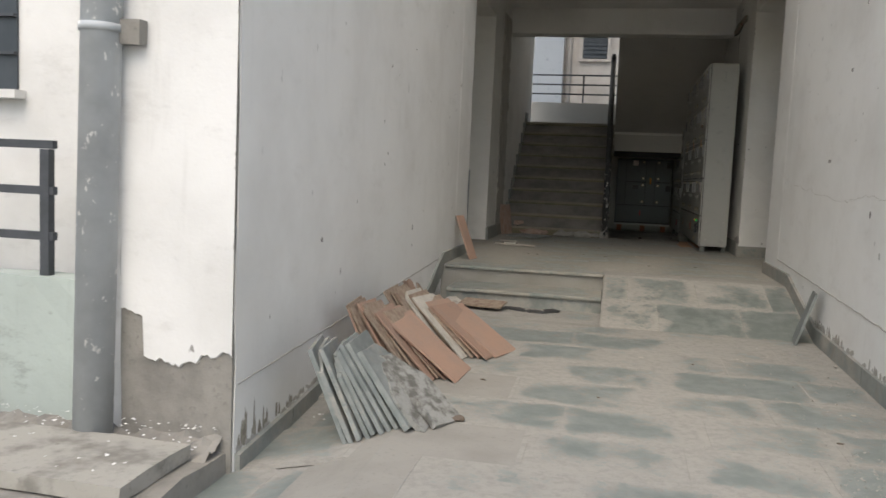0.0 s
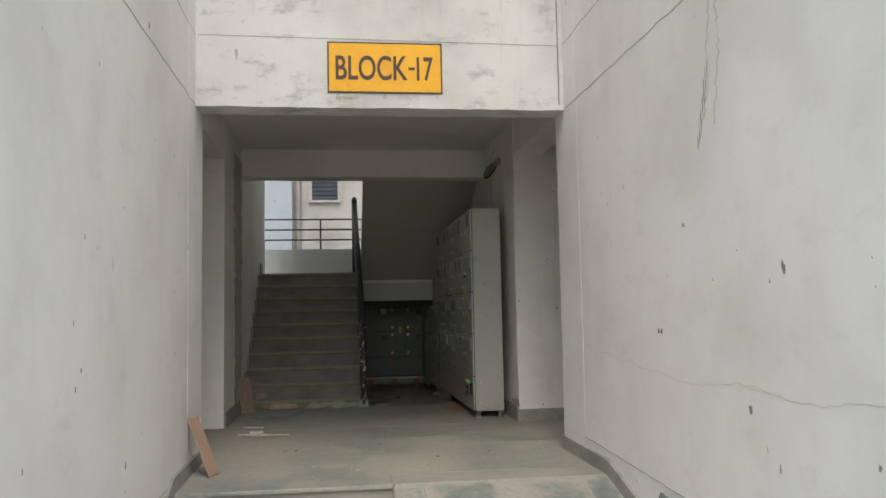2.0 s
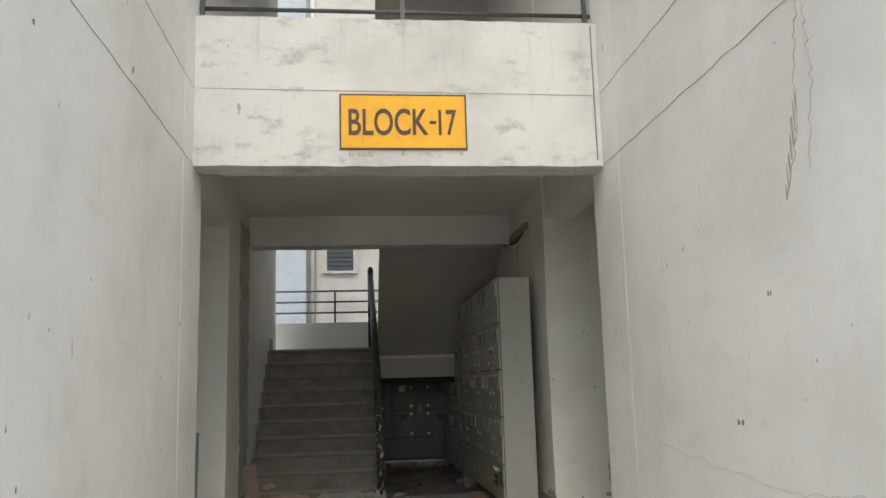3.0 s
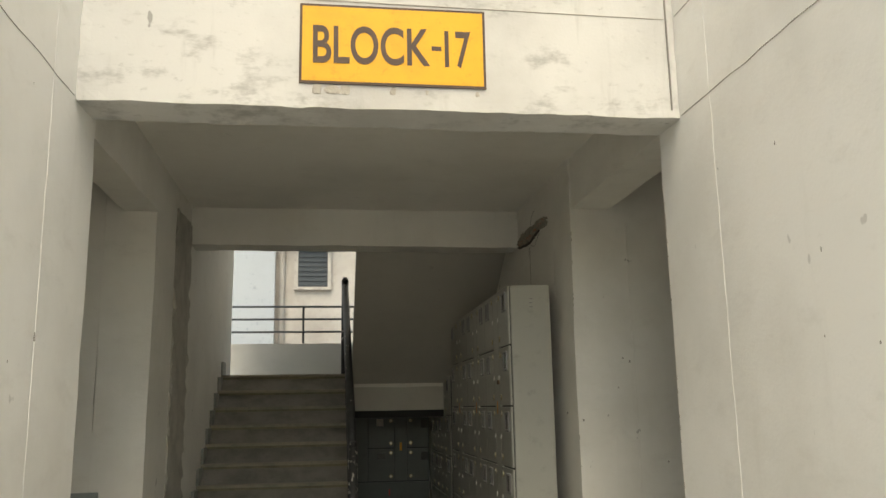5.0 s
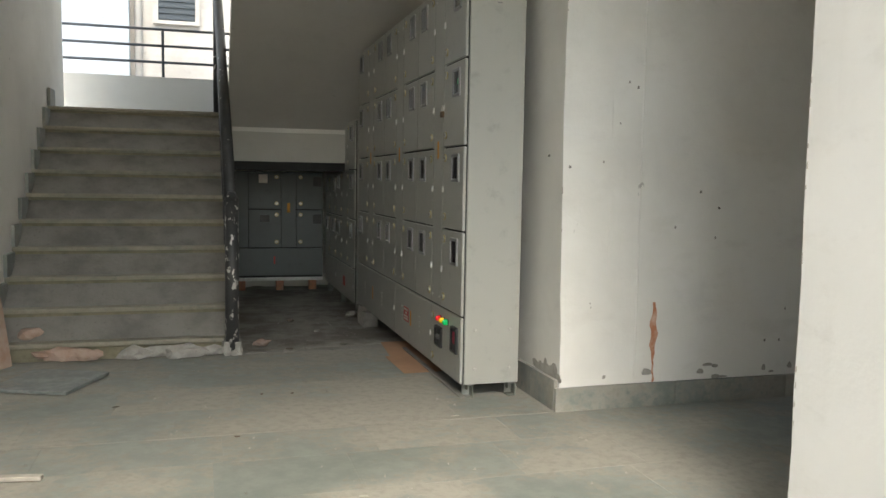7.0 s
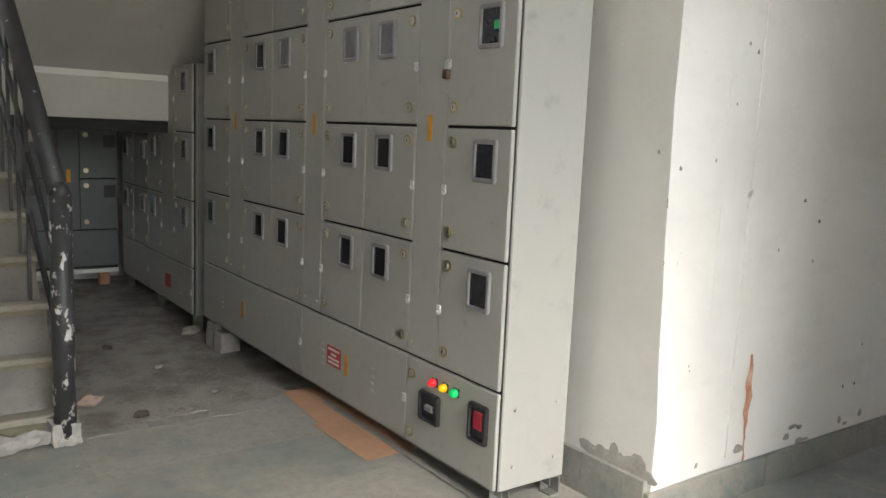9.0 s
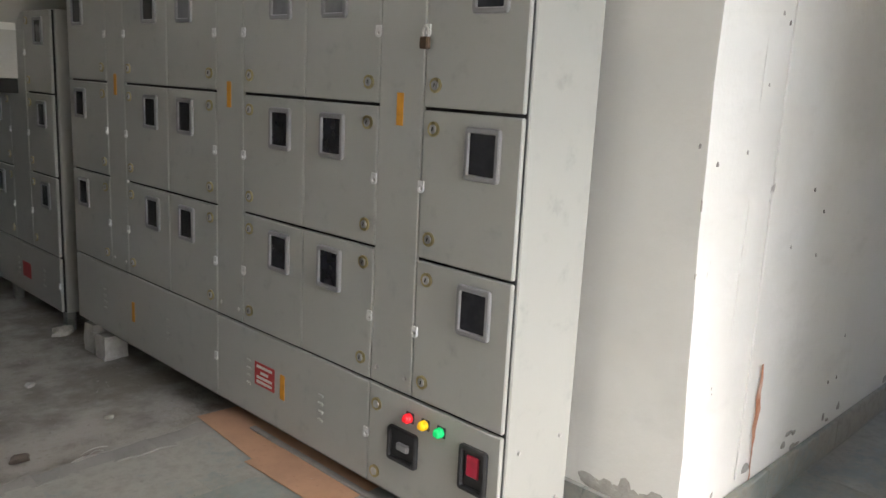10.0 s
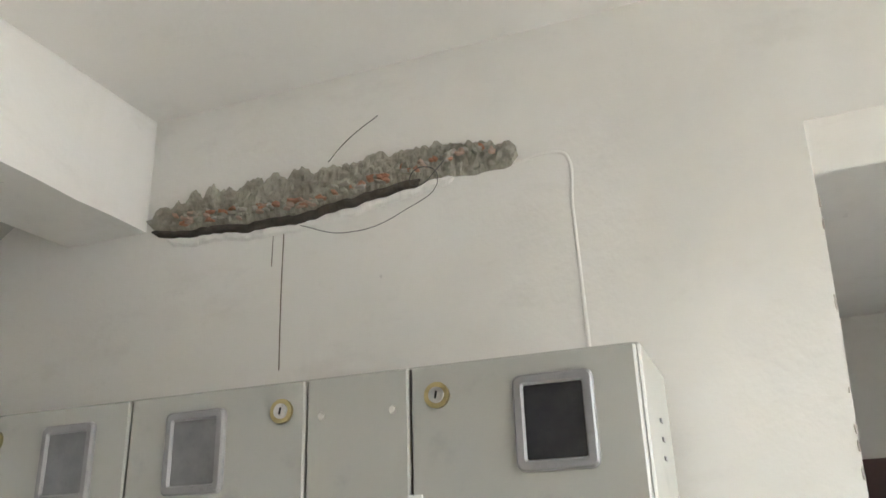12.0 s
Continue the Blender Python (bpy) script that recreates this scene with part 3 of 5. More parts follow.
rail2 = thing("landing_railing", "dark painted iron railing on the landing parapet", "railing")
for z in (2.56, 2.73, 2.90):
    part("bar", cyl_bm((-2.6, 14.8, z), (1.31, 14.8, z), 0.014, 8), RAILGREY, rail2)
for x in (-0.74, 0.30):
    part("post", box_bm(x - 0.014, x + 0.014, 14.786, 14.814, 2.40, 2.90), RAILGREY, rail2)
rail3 = thing("balcony_railing", "dark painted iron railing on the balcony front above the entrance", "railing")
for z in (4.06, 4.24, 4.42):
    part("bar", cyl_bm((XL, 7.42, z), (XR, 7.42, z), 0.016, 8), RAILGREY, rail3)
for x in (XL + 0.02, -0.06, XR - 0.04):
    part("post", box_bm(x - 0.016, x + 0.016, 7.404, 7.436, 3.94, 4.42), RAILGREY, rail3)

# ---- painted sign ----
sign = thing("block_sign", "yellow painted block number sign with dark brown lettering", "sign")
part("border", box_bm(-0.512, 0.362, 7.290, 7.30, 3.003, 3.397), SIGNINK, sign)
part("field", box_bm(-0.50, 0.35, 7.2885, 7.2995, 3.015, 3.385), YELLOW, sign)


def lettering(name, text, size, m, material, parent, width=None, bold=0.0):
    cu = bpy.data.curves.new(name, "FONT")
    cu.body, cu.size, cu.align_x, cu.align_y, cu.extrude, cu.offset = text, size, "CENTER", "CENTER", 0.0015, bold
    tmp = bpy.data.objects.new("tmp", cu)
    scene.collection.objects.link(tmp)
    me = bpy.data.meshes.new_from_object(tmp.evaluated_get(bpy.context.evaluated_depsgraph_get()))
    bpy.data.objects.remove(tmp)
    xs = [v.co.x for v in me.vertices]
    ys = [v.co.y for v in me.vertices]
    mx, my = (min(xs) + max(xs)) / 2, (min(ys) + max(ys)) / 2
    k = (width / (max(xs) - min(xs))) if width else 1
    h = size / (max(ys) - min(ys))
    for v in me.vertices:
        v.co.x, v.co.y = (v.co.x - mx) * k, (v.co.y - my) * h
    me.materials.clear()
    me.materials.append(material)
    return part(name, me, material, parent, at=m)


lettering("lettering", "BLOCK", 0.19, pose(-0.178, 7.2875, 3.197, 90, -0.4, 0), SIGNINK, sign, 0.545, 0.003)
lettering("lettering", "17", 0.185, pose(0.228, 7.2875, 3.194, 90, -0.4, 0), SIGNINK, sign, 0.125, 0.003)
part("hyphen", box_bm(0.103, 0.15, 7.286, 7.2885, 3.184, 3.206), SIGNINK, sign)


# ---- wall lines ----
def wall_line(root, name, x, pts, r, material, wobble=0.0, n=24, seed=0):
    """A fine crack, groove or ridge that follows (y, z) points over a wall face at x."""
    out = []
    for i in range(n + 1):
        f = i / n * (len(pts) - 1)
        k = min(int(f), len(pts) - 2)
        f -= k
        y = pts[k][0] + (pts[k + 1][0] - pts[k][0]) * f
        z = pts[k][1] + (pts[k + 1][1] - pts[k][1]) * f
        out.append((x, y + wobble * noise.noise(Vector((i * 0.7, seed, 0))), z + wobble * noise.noise(Vector((seed, i * 0.7, 5)))))
    return tube(name, out, r, material, root, 2)


marks = thing("passage_wall_marks", "grooves, fine cracks and filled joints in the passage walls", "wall marks", kind="structure")
for z in (2.90, 3.42):
    wall_line(marks, "groove", XR - 0.001, [(2.3, z + 0.02), (7.28, z)], 0.0022, PATCH, 0.012, 40, z)
    wall_line(marks, "groove", XL + 0.001, [(2.7, z), (7.28, z)], 0.0018, PATCH, 0.012, 40, z + 1)
wall_line(marks, "groove", XR - 0.001, [(2.3, 0.26), (7.0, 0.42)], 0.0035, PATCH, 0.008, 60, 3)
wall_line(marks, "groove", XL + 0.001, [(2.65, 0.15), (7.0, 0.33)], 0.0035, PATCH, 0.008, 60, 4)
wall_line(marks, "ridge", XR - 0.001, [(7.0, 0.42), (6.98, 4.2)], 0.0012, WALL, 0.008, 40, 5)
wall_line(marks, "ridge", XL + 0.001, [(7.05, 0.42), (7.0, 4.2)], 0.0012, WALL, 0.008, 40, 6)
wall_line(marks, "crack", XR - 0.001, [(6.6, 1.05), (5.2, 0.95), (4.6, 1.0), (4.2, 0.96), (3.6, 1.02), (3.1, 0.90)], 0.0008, STONE, 0.03, 60, 7)
wall_line(marks, "crack", XR - 0.001, [(4.98, 2.12), (4.86, 2.35), (4.82, 2.72), (4.76, 2.9), (4.85, 3.1)], 0.0025, PATCH, 0.03, 30, 8)
wall_line(marks, "crack", XR - 0.001, [(4.80, 2.2), (4.72, 2.55), (4.74, 2.85)], 0.0015, PATCH, 0.03, 30, 9)
wall_line(marks, "crack", XL + 0.001, [(5.2, 3.3), (5.1, 3.1), (5.02, 2.95)], 0.003, CEMENT, 0.02, 12, 10)
for wx, seed in ((XR, 1), (XL, 2)):
    rk = random.Random(seed)
    for i in range(22):
        y, z = rk.uniform(2.8, 7.0), rk.uniform(0.3, 2.9)
        part("chip", lump_bm(0.003, rk.uniform(0.004, 0.010), rk.uniform(0.01, 0.035), i + 30 * seed, 1), CEMENT, marks, "", (wx, y, z))
    for i in range(80):
        y = rk.uniform(2.7, 5.6) if wx > 0 else rk.uniform(2.65, 4.0)
        part("lost_plaster", lump_bm(0.005, rk.uniform(0.015, 0.055), (rk.uniform(0.02, 0.09) if wx > 0 else rk.uniform(0.012, 0.035)), i + 90 * seed, 2), PATCH, marks, "", (wx, y, slope(y, wx) + 0.10 + rk.uniform(0, 0.02)))
for wx, spots in ((XR, [(5.2, 1.76), (4.26, 1.48), (5.57, 1.21), (4.36, 0.68), (3.74, 0.8), (4.58, 0.89), (5.18, 1.76), (4.27, 1.5), (5.53, 1.21)]), (XL, [(4.71, 1.13), (5.42, 0.62), (3.56, 0.66), (3.86, 0.47), (4.64, 2.66), (5.84, 2.97), (4.64, 1.06), (7.03, 1.82)])):
    for i, (y, z) in enumerate(spots):
        part("chip", lump_bm(0.004, 0.012 + 0.007 * (i % 3), 0.03 + 0.018 * (i % 2), 600 + i, 2), CEMENT, marks, "dark chip in the plaster", (wx, y, z))
hl = thing("balcony_front_marks", "groove and runs of lost paint on the balcony front", "wall marks", kind="structure")
tube("groove", [(XL + 0.02 + 0.07 * i, 7.2985, 3.43 - 0.0006 * i + 0.004 * noise.noise(Vector((i, 0, 0)))) for i in range(40)], 0.0025, STONE, hl, 2)
tube("crack", [(1.28 + 0.012 * noise.noise(Vector((0, i, 0))), 7.297, 3.93 - 0.1 * i) for i in range(11)], 0.005, CEMENT, hl, 2)
for i, (x, w, h) in enumerate(((-0.43, 0.04, 0.07), (-0.36, 0.07, 0.06), (-0.30, 0.04, 0.07), (-0.08, 0.03, 0.05), (0.08, 0.015, 0.03), (0.32, 0.02, 0.03))):
    part("lost_paint", lump_bm(w, 0.004, h, 200 + i, 2), STONE, hl, "bare plaster patch", (x, 7.297, 2.975))
wm = thing("porch_wall_marks", "joint ridges and chips in the porch walls", "wall marks", kind="structure")
tube("ridge", [(1.72 + 0.006 * noise.noise(Vector((i, 3, 0))), 9.167, 0.4 + 0.1 * i) for i in range(25)], 0.004, INNER, wm, 2)
rk = random.Random(8)
for i in range(9):
    part("chip", lump_bm(0.012, 0.005, 0.018, 300 + i, 1), PATCH, wm, "", (rk.uniform(1.36, 2.6), 9.169, rk.uniform(0.4, 1.9)))
for i in range(15):
    part("lost_plaster", lump_bm(rk.uniform(0.02, 0.07), 0.005, rk.uniform(0.01, 0.04), 330 + i, 2), PATCH, wm, "", (rk.uniform(1.33, 3.6), 9.168, 0.37 + 0.1 * rk.random() ** 3))
for i in range(14):
    part("lost_plaster", lump_bm(0.006, rk.uniform(0.03, 0.10), rk.uniform(0.04, 0.12), 360 + i, 2), PATCH, wm, "", (1.309, rk.uniform(9.19, 9.46), 0.40 + 0.03 * rk.random()))
for i in range(24):
    z = rk.uniform(0.4, 2.9)
    part("chip", lump_bm(0.006, 0.006, rk.uniform(0.012, 0.04), 380 + i, 1), STONE, wm, "", (1.3125, 9.17 + max(-0.012, -0.035 + 0.055 * math.sin(math.pi * (z - 0.2) / 2.9)), z))
for i in range(30):
    z = rk.uniform(0.5, 2.85)
    part("chip", lump_bm(0.006, 0.006, rk.uniform(0.01, 0.04), 420 + i, 1), STONE, wm, "", (XR + 0.001, 7.558, z))
for i in range(34):
    z = rk.uniform(0.3, 2.6)
    part("chip", lump_bm(0.007, 0.007, rk.uniform(0.01, 0.05), 460 + i, 1), CEMENT, wm, "", (XL - 0.002, 2.603, z))

for i, (x, z) in enumerate([(1.23, 1.48), (1.34, 1.43), (2.06, 1.32), (2.17, 1.24), (1.69, 1.82), (2.48, 0.55), (2.57, 0.55)]):
    part("chip", lump_bm(0.012, 0.004, 0.018, 640 + i, 2), CEMENT, wm, "", (x, 9.168, z))
rk = random.Random(21)
for i in range(26):
    y = 2.67 + 0.55 * rk.random() ** 1.4
    h = rk.uniform(0.05, 0.24) * (3.4 - y) / 0.7
    part("mould_streak", lump_bm(0.002, rk.uniform(0.008, 0.028), h, 500 + i, 2), MOULD, marks, "dark mould streak", (XL, y, slope(y, XL) + 0.11 + 0.3 * h))
for i in range(7):
    part("lost_plaster", lump_bm(0.003, rk.uniform(0.008, 0.018), rk.uniform(0.08, 0.16), 540 + i, 2), PATCH, marks, "", (XR, 4.98 - 0.022 * i, 2.14 + 0.055 * i))


# ---- meter cabinets ----
def ring_bm(r0, r1, h, seg=16):
    """A flat washer facing local -y."""
    bm = bmesh.new()
    rows = []
    for r, y in ((r0, 0), (r0, -h), (r1, -h * 0.8), (r1, 0)):
        rows.append([bm.verts.new((r * math.cos(a), y, r * math.sin(a))) for a in [2 * math.pi * i / seg for i in range(seg)]])
    for a, b in zip(rows[:-1], rows[1:]):
        for i in range(seg):
            bm.faces.new((a[i], a[(i + 1) % seg], b[(i + 1) % seg], b[i]))
    return bm


def bezel_bm(w, h, t=0.017, d=0.010):
    """A raised rounded frame facing local -y, open in the middle."""
    bm = bmesh.new()
    rows = []

    def outline(hw, hh, r, y):
        pts = []
        for cx, cz, a0 in ((hw - r, hh - r, 0), (-hw + r, hh - r, 90), (-hw + r, -hh + r, 180), (hw - r, -hh + r, 270)):
            for k in range(4):
                a = radians(a0 + 30 * k)
                pts.append(bm.verts.new((cx + r * math.cos(a), y, cz + r * math.sin(a))))
        return pts
    for e, y in ((0, 0), (0.001, -d * 0.7), (0.004, -d), (t - 0.003, -d), (t, -d * 0.6), (t, -0.001)):
        rows.append(outline(w / 2 - e, h / 2 - e, max(0.012 - e * 0.5, 0.003), y))
    n = len(rows[0])
    for a, b in zip(rows[:-1], rows[1:]):
        for i in range(n):
            bm.faces.new((a[i], a[(i + 1) % n], b[(i + 1) % n], b[i]))
    return bm


M_RING = mesh_of(ring_bm(0.021, 0.013, 0.006), BRASS, "lock_ring")
_b = cyl_bm((0, 0, 0), (0, -0.008, 0), 0.013, 14)
M_BARREL = mesh_of(_b, STEEL, "lock_barrel")
M_SLOT = mesh_of(box_bm(-0.0016, 0.0016, -0.0095, -0.0075, -0.006, 0.006), GAP, "key_slot")
_b = ring_bm(0.0125, 0.0055, 0.006, 14)
box_bm(-0.011, 0.011, -0.005, 0, 0.008, 0.022, 0, _b)
M_HASP = mesh_of(_b, HASP, "hasp")
M_BEZEL = mesh_of(bezel_bm(0.125, 0.145), BEZEL, "bezel")
M_PANE = mesh_of(box_bm(-0.046, 0.046, -0.004, 0.0, -0.056, 0.056), PANE_DARK, "pane")
M_PANE_D = mesh_of(box_bm(-0.046, 0.046, -0.004, 0.0, -0.056, 0.056), PANE_DUST_GLARE, "pane")
M_SCREW = mesh_of(cyl_bm((0, 0, 0), (0, -0.004, 0), 0.007, 10, 0.005), STEEL, "screw")
_b = bmesh.new()
for i in range(4):
    bm2 = box_bm(-0.016, 0.016, -0.006, 0, -0.045 + 0.03 * i - 0.006, -0.045 + 0.03 * i + 0.006, 0.004)
    join(_b, bm2)
M_VENT = mesh_of(_b, PANEL, "vent_louvre")


def door(root, name, u0, u1, z0, z1, material, lock=None, window=None, dusty=False, hasp=None, gap=0.004):
    """One sheet-steel door or cover with folded edges; lock 'l' or 'r': side of its two locks."""
    d = part(name, box_bm(u0 + 0.55 * gap, u1 - 0.55 * gap, -0.016, 0.0, z0 + 1.2 * gap, z1 - 1.2 * gap, 0.0035), material, root)
    out = -0.016
    if lock:
        u = u0 + 0.048 if lock == "l" else u1 - 0.046
        for z in (z1 - 0.055, z0 + 0.065):
            part("lock_ring", M_RING, None, d, "brass lock ring", (u, out, z))
            part("lock_barrel", M_BARREL, None, d, "nickel lock barrel", (u, out, z))
            part("key_slot", M_SLOT, None, d, "", pose(u, out, z, 0, 12, 0))
    if window is not None:
        part("window_frame", M_BEZEL, None, d, "clear grey plastic meter window frame", (window, out, z1 - 0.11))
        part("window_pane", M_PANE_D if dusty else M_PANE, None, d, "dusty pane with a pale reflection in its colour" if dusty else "dark pane", (window, out, z1 - 0.11))
    if hasp:
        u = u0 + 0.008 if hasp == "l" else u1 - 0.008
        part("hasp", M_HASP, None, d, "small zinc padlock hasp", (u, out, (z0 + z1) / 2 - 0.01))
    return d


def body(root, u0, u1, z0, z1, depth, material):
    part("body", box_bm(u0, u1, 0.006, depth, z0, z1, 0.004), material, root)
    part("seam", box_bm(u0 + 0.006, u1 - 0.006, 0.0, 0.005, z0 + 0.006, z1 - 0.006), GAP, root, "dark gap behind the doors")


ZR = [0.667, 1.10, 1.533, 1.967, 2.40]
FAR = 12.36
main = thing("meter_cabinet", "tall grey enamelled electricity meter cabinet with many locked doors", "cabinet", at=pose(0.925, FAR, 0, 0, 0, -90))
body(main, 0.0, FAR - 9.482, 0.32, 2.40, 0.30, PANEL)
COLS = [(12.36, 11.93, "r", 0.13, "r"), (11.75, 11.355, "l", 0.25, "l"), (11.355, 10.97, "r", 0.15, "r"),
        (10.785, 10.41, "l", 0.237, "l"), (10.41, 10.04, "r", 0.15, "r"), (9.85, 9.485, "l", 0.235, "l")]
for ci, (ya, yb, lock, win, hasp) in enumerate(COLS):
    for r in range(4):
        # paler panes: dust, but (3, 2) is pale for a painted-in reflection
        dusty = (r >= 2 and ci in (3, 4)) or (r == 3 and ci in (1, 2)) or (r == 2 and ci == 2)
        dd = door(main, "door", FAR - ya, FAR - yb, ZR[r], ZR[r + 1], PANEL, lock, FAR - ya + win, dusty, hasp)
        if (ci, r) == (5, 2):
            part("meter_display", box_bm(0.016, 0.044, -0.0052, -0.0042, -0.012, 0.016), LED_G, dd, "lit green meter display", (FAR - ya + win, -0.016, ZR[3] - 0.11))
for ya, yb in ((11.93, 11.75), (10.97, 10.785), (10.04, 9.85)):
    s = door(main, "cover_strip", FAR - ya, FAR - yb, 0.667, 2.40, PANEL)
    um = FAR - (ya + yb) / 2
    part("sticker", box_bm(um - 0.014, um + 0.014, -0.0178, -0.0163, 1.478, 1.572), ORANGE, s, "orange warning strip")
    for z in (0.72, 2.33):
        for u in (FAR - ya + 0.03, FAR - yb - 0.03):
            part("screw", M_SCREW, None, s, "", (u, -0.016, z))
ctrl = door(main, "control_panel", FAR - 10.04, FAR - 9.485, 0.32, 0.667, PANEL)
for u, z in ((FAR - 10.0, 0.60), (FAR - 10.0, 0.37)):
    part("lock_ring", M_RING, None, ctrl, "brass lock ring", (u, -0.016, z))
    part("lock_barrel", M_BARREL, None, ctrl, "nickel lock barrel", (u, -0.016, z))
for y, mt, lab in ((9.845, LAMP_R, "lit red indicator lamp"), (9.778, LAMP_Y, "lit amber indicator lamp"), (9.712, LAMP_G, "lit green indicator lamp")):
    part("lamp_base", box_bm(FAR - y - 0.017, FAR - y + 0.017, -0.021, -0.015, 0.588, 0.622, 0.002), BLACKPL, ctrl)
    b = cyl_bm((FAR - y, -0.02, 0.605), (FAR - y, -0.036, 0.605), 0.0155, 16)
    cyl_bm((FAR - y, -0.036, 0.605), (FAR - y, -0.046, 0.605), 0.0155, 16, 0.008, b)
    part("indicator_lamp", b, mt, ctrl, lab)
s1 = part("switch_box", bezel_bm(0.13, 0.115, 0.016, 0.014), BLACKPL, ctrl, "black recessed switch", (FAR - 9.872, -0.016, 0.50))
part("recess", box_bm(-0.05, 0.05, -0.003, 0, -0.042, 0.042), BLACKPL, s1)
part("switch_lever", box_bm(-0.02, 0.03, -0.016, 0, -0.012, 0.012, 0.004), BEZEL, s1)
s2 = part("switch_box", bezel_bm(0.105, 0.14, 0.016, 0.014), BLACKPL, ctrl, "black switch with a red rocker", (FAR - 9.58, -0.016, 0.535))
part("recess", box_bm(-0.04, 0.04, -0.003, 0, -0.056, 0.056), BLACKPL, s2)
part("rocker", box_bm(-0.024, 0.022, -0.008, 0, -0.022, 0.042, 0.003), ROCKER, s2, "red rocker")
for ya, yb, vents, tag in ((10.97, 10.04, (10.74, 10.29), True), (12.36, 10.97, (12.02, 11.38), False)):
    low = door(main, "lower_cover", FAR - ya, FAR - yb, 0.32, 0.667, PANEL, hasp="r")
    for y in vents:
        part("vent_louvre", M_VENT, None, low, "pressed ventilation louvres", (FAR - y, -0.016, 0.49))
    uo = FAR - (10.52 if tag else 11.72)
    part("sticker", box_bm(uo - 0.014, uo + 0.014, -0.0178, -0.0163, 0.445, 0.54), ORANGE, low, "orange warning strip")
    if tag:
        lab = part("danger_plate", box_bm(FAR - 10.70, FAR - 10.57, -0.0178, -0.0163, 0.455, 0.545), DANGER, low, "red danger sticker")
        for i, (w, z) in enumerate(((0.10, 0.53), (0.05, 0.508), (0.10, 0.488), (0.10, 0.470))):
            part("print_bar", box_bm(FAR - 10.635 - w / 2, FAR - 10.635 + w / 2, -0.0192, -0.0175, z - 0.005, z + 0.005), PALE, lab)
# side sheet: small slots and screws
ue = FAR - 9.482
for z in (2.30, 2.27, 2.24):
    part("side_slot", box_bm(ue + 0.0, ue + 0.003, 0.145, 0.17, z - 0.003, z + 0.003), BEZEL, main)
for yy, z in ((0.06, 0.60), (0.25, 0.60), (0.06, 0.40), (0.25, 0.40)):
    part("screw", M_SCREW, None, main, "", pose(ue, yy, z, 0, 0, 90))
for yy in (0.03, 0.25):
    rail_bm = box_bm(0.0, ue - 0.012, yy, yy + 0.035, 0.312, 0.3195)
    box_bm(0.0, ue - 0.012, yy, yy + 0.004, 0.286, 0.312, 0, rail_bm)
    part("base_angle", rail_bm, BASEGREY, main, "dusty grey steel base angle")
for u, zf in ((0.06, 0.16), (ue - 0.03, 0.25)):
    for yy in (0.012, 0.245):
        ft = box_bm(u - 0.028, u + 0.028, yy, yy + 0.045, zf, zf + 0.006)
        box_bm(u - 0.028, u - 0.022, yy, yy + 0.045, zf + 0.006, 0.312, 0, ft)
        box_bm(u - 0.022, u + 0.028, yy + 0.039, yy + 0.045, zf + 0.006, 0.312, 0, ft)
        part("foot", ft, BASEGREY, main, "bent steel foot")
part("floor_rail", box_bm(1.62, ue + 0.005, -0.015, 0.012, 0.2515, 0.263, 0.002), CEMENT, main, "rusty steel strip along the floor")
for y, h in ((12.22, 0.13), (12.08, 0.10)):
    blk = tagged(new("support_block", mesh_of(rough_box(-0.06, 0.06, -0.045, 0.045, 0, h + 0.022, 0.03, 0.006, y), PATCH, "support_block")), "broken concrete block propping the meter cabinet", "block", "cabinet supports")
    blk.location = (0.955, y, 0.162)

# lower cabinet beside it, in two heights
FAR2 = 14.36
small = thing("stepped_meter_cabinet", "grey enamelled meter cabinet stepped to fit below the stairs", "cabinet", at=pose(0.935, FAR2, 0, 0, 0, -90))
body(small, FAR2 - 13.60, FAR2 - 12.60, 0.27, 1.875, 0.30, PANEL)
body(small, 0.0, FAR2 - 13.605, 0.27, 1.415, 0.30, PANEL)
Z2 = [0.575, 1.01, 1.445, 1.875]
for ya, yb, lock, win, rows in ((12.99, 12.62, "l", 0.22, 3), (13.60, 13.26, "r", 0.13, 3), (14.0, 13.61, "r", 0.25, 2), (14.34, 14.02, "r", 0.12, 2)):
    for r in range(rows):
        door(small, "door", FAR2 - ya, FAR2 - yb, Z2[r], min(Z2[r + 1], 1.41 if rows == 2 else 9), PANEL, lock, FAR2 - ya + win, False, lock)
door(small, "cover_strip", FAR2 - 13.26, FAR2 - 12.99, 0.575, 1.875, PANEL)
low = door(small, "lower_cover", FAR2 - 13.60, FAR2 - 12.62, 0.27, 0.575, PANEL, hasp="r")
for y in (13.25, 12.85):
    part("vent_louvre", M_VENT, None, low, "", (FAR2 - y, -0.016, 0.42))
part("danger_plate", box_bm(FAR2 - 13.19, FAR2 - 13.06, -0.0178, -0.0163, 0.37, 0.46), DANGER, low, "red danger sticker")
door(small, "lower_cover", 0.01, FAR2 - 13.605, 0.27, 0.575, PANEL, hasp="r")
for u in (0.05, 0.9, FAR2 - 12.65):
    part("foot", box_bm(u - 0.03, u + 0.03, 0.01, 0.06, 0.16, 0.27, 0.004), BASEGREY, small)

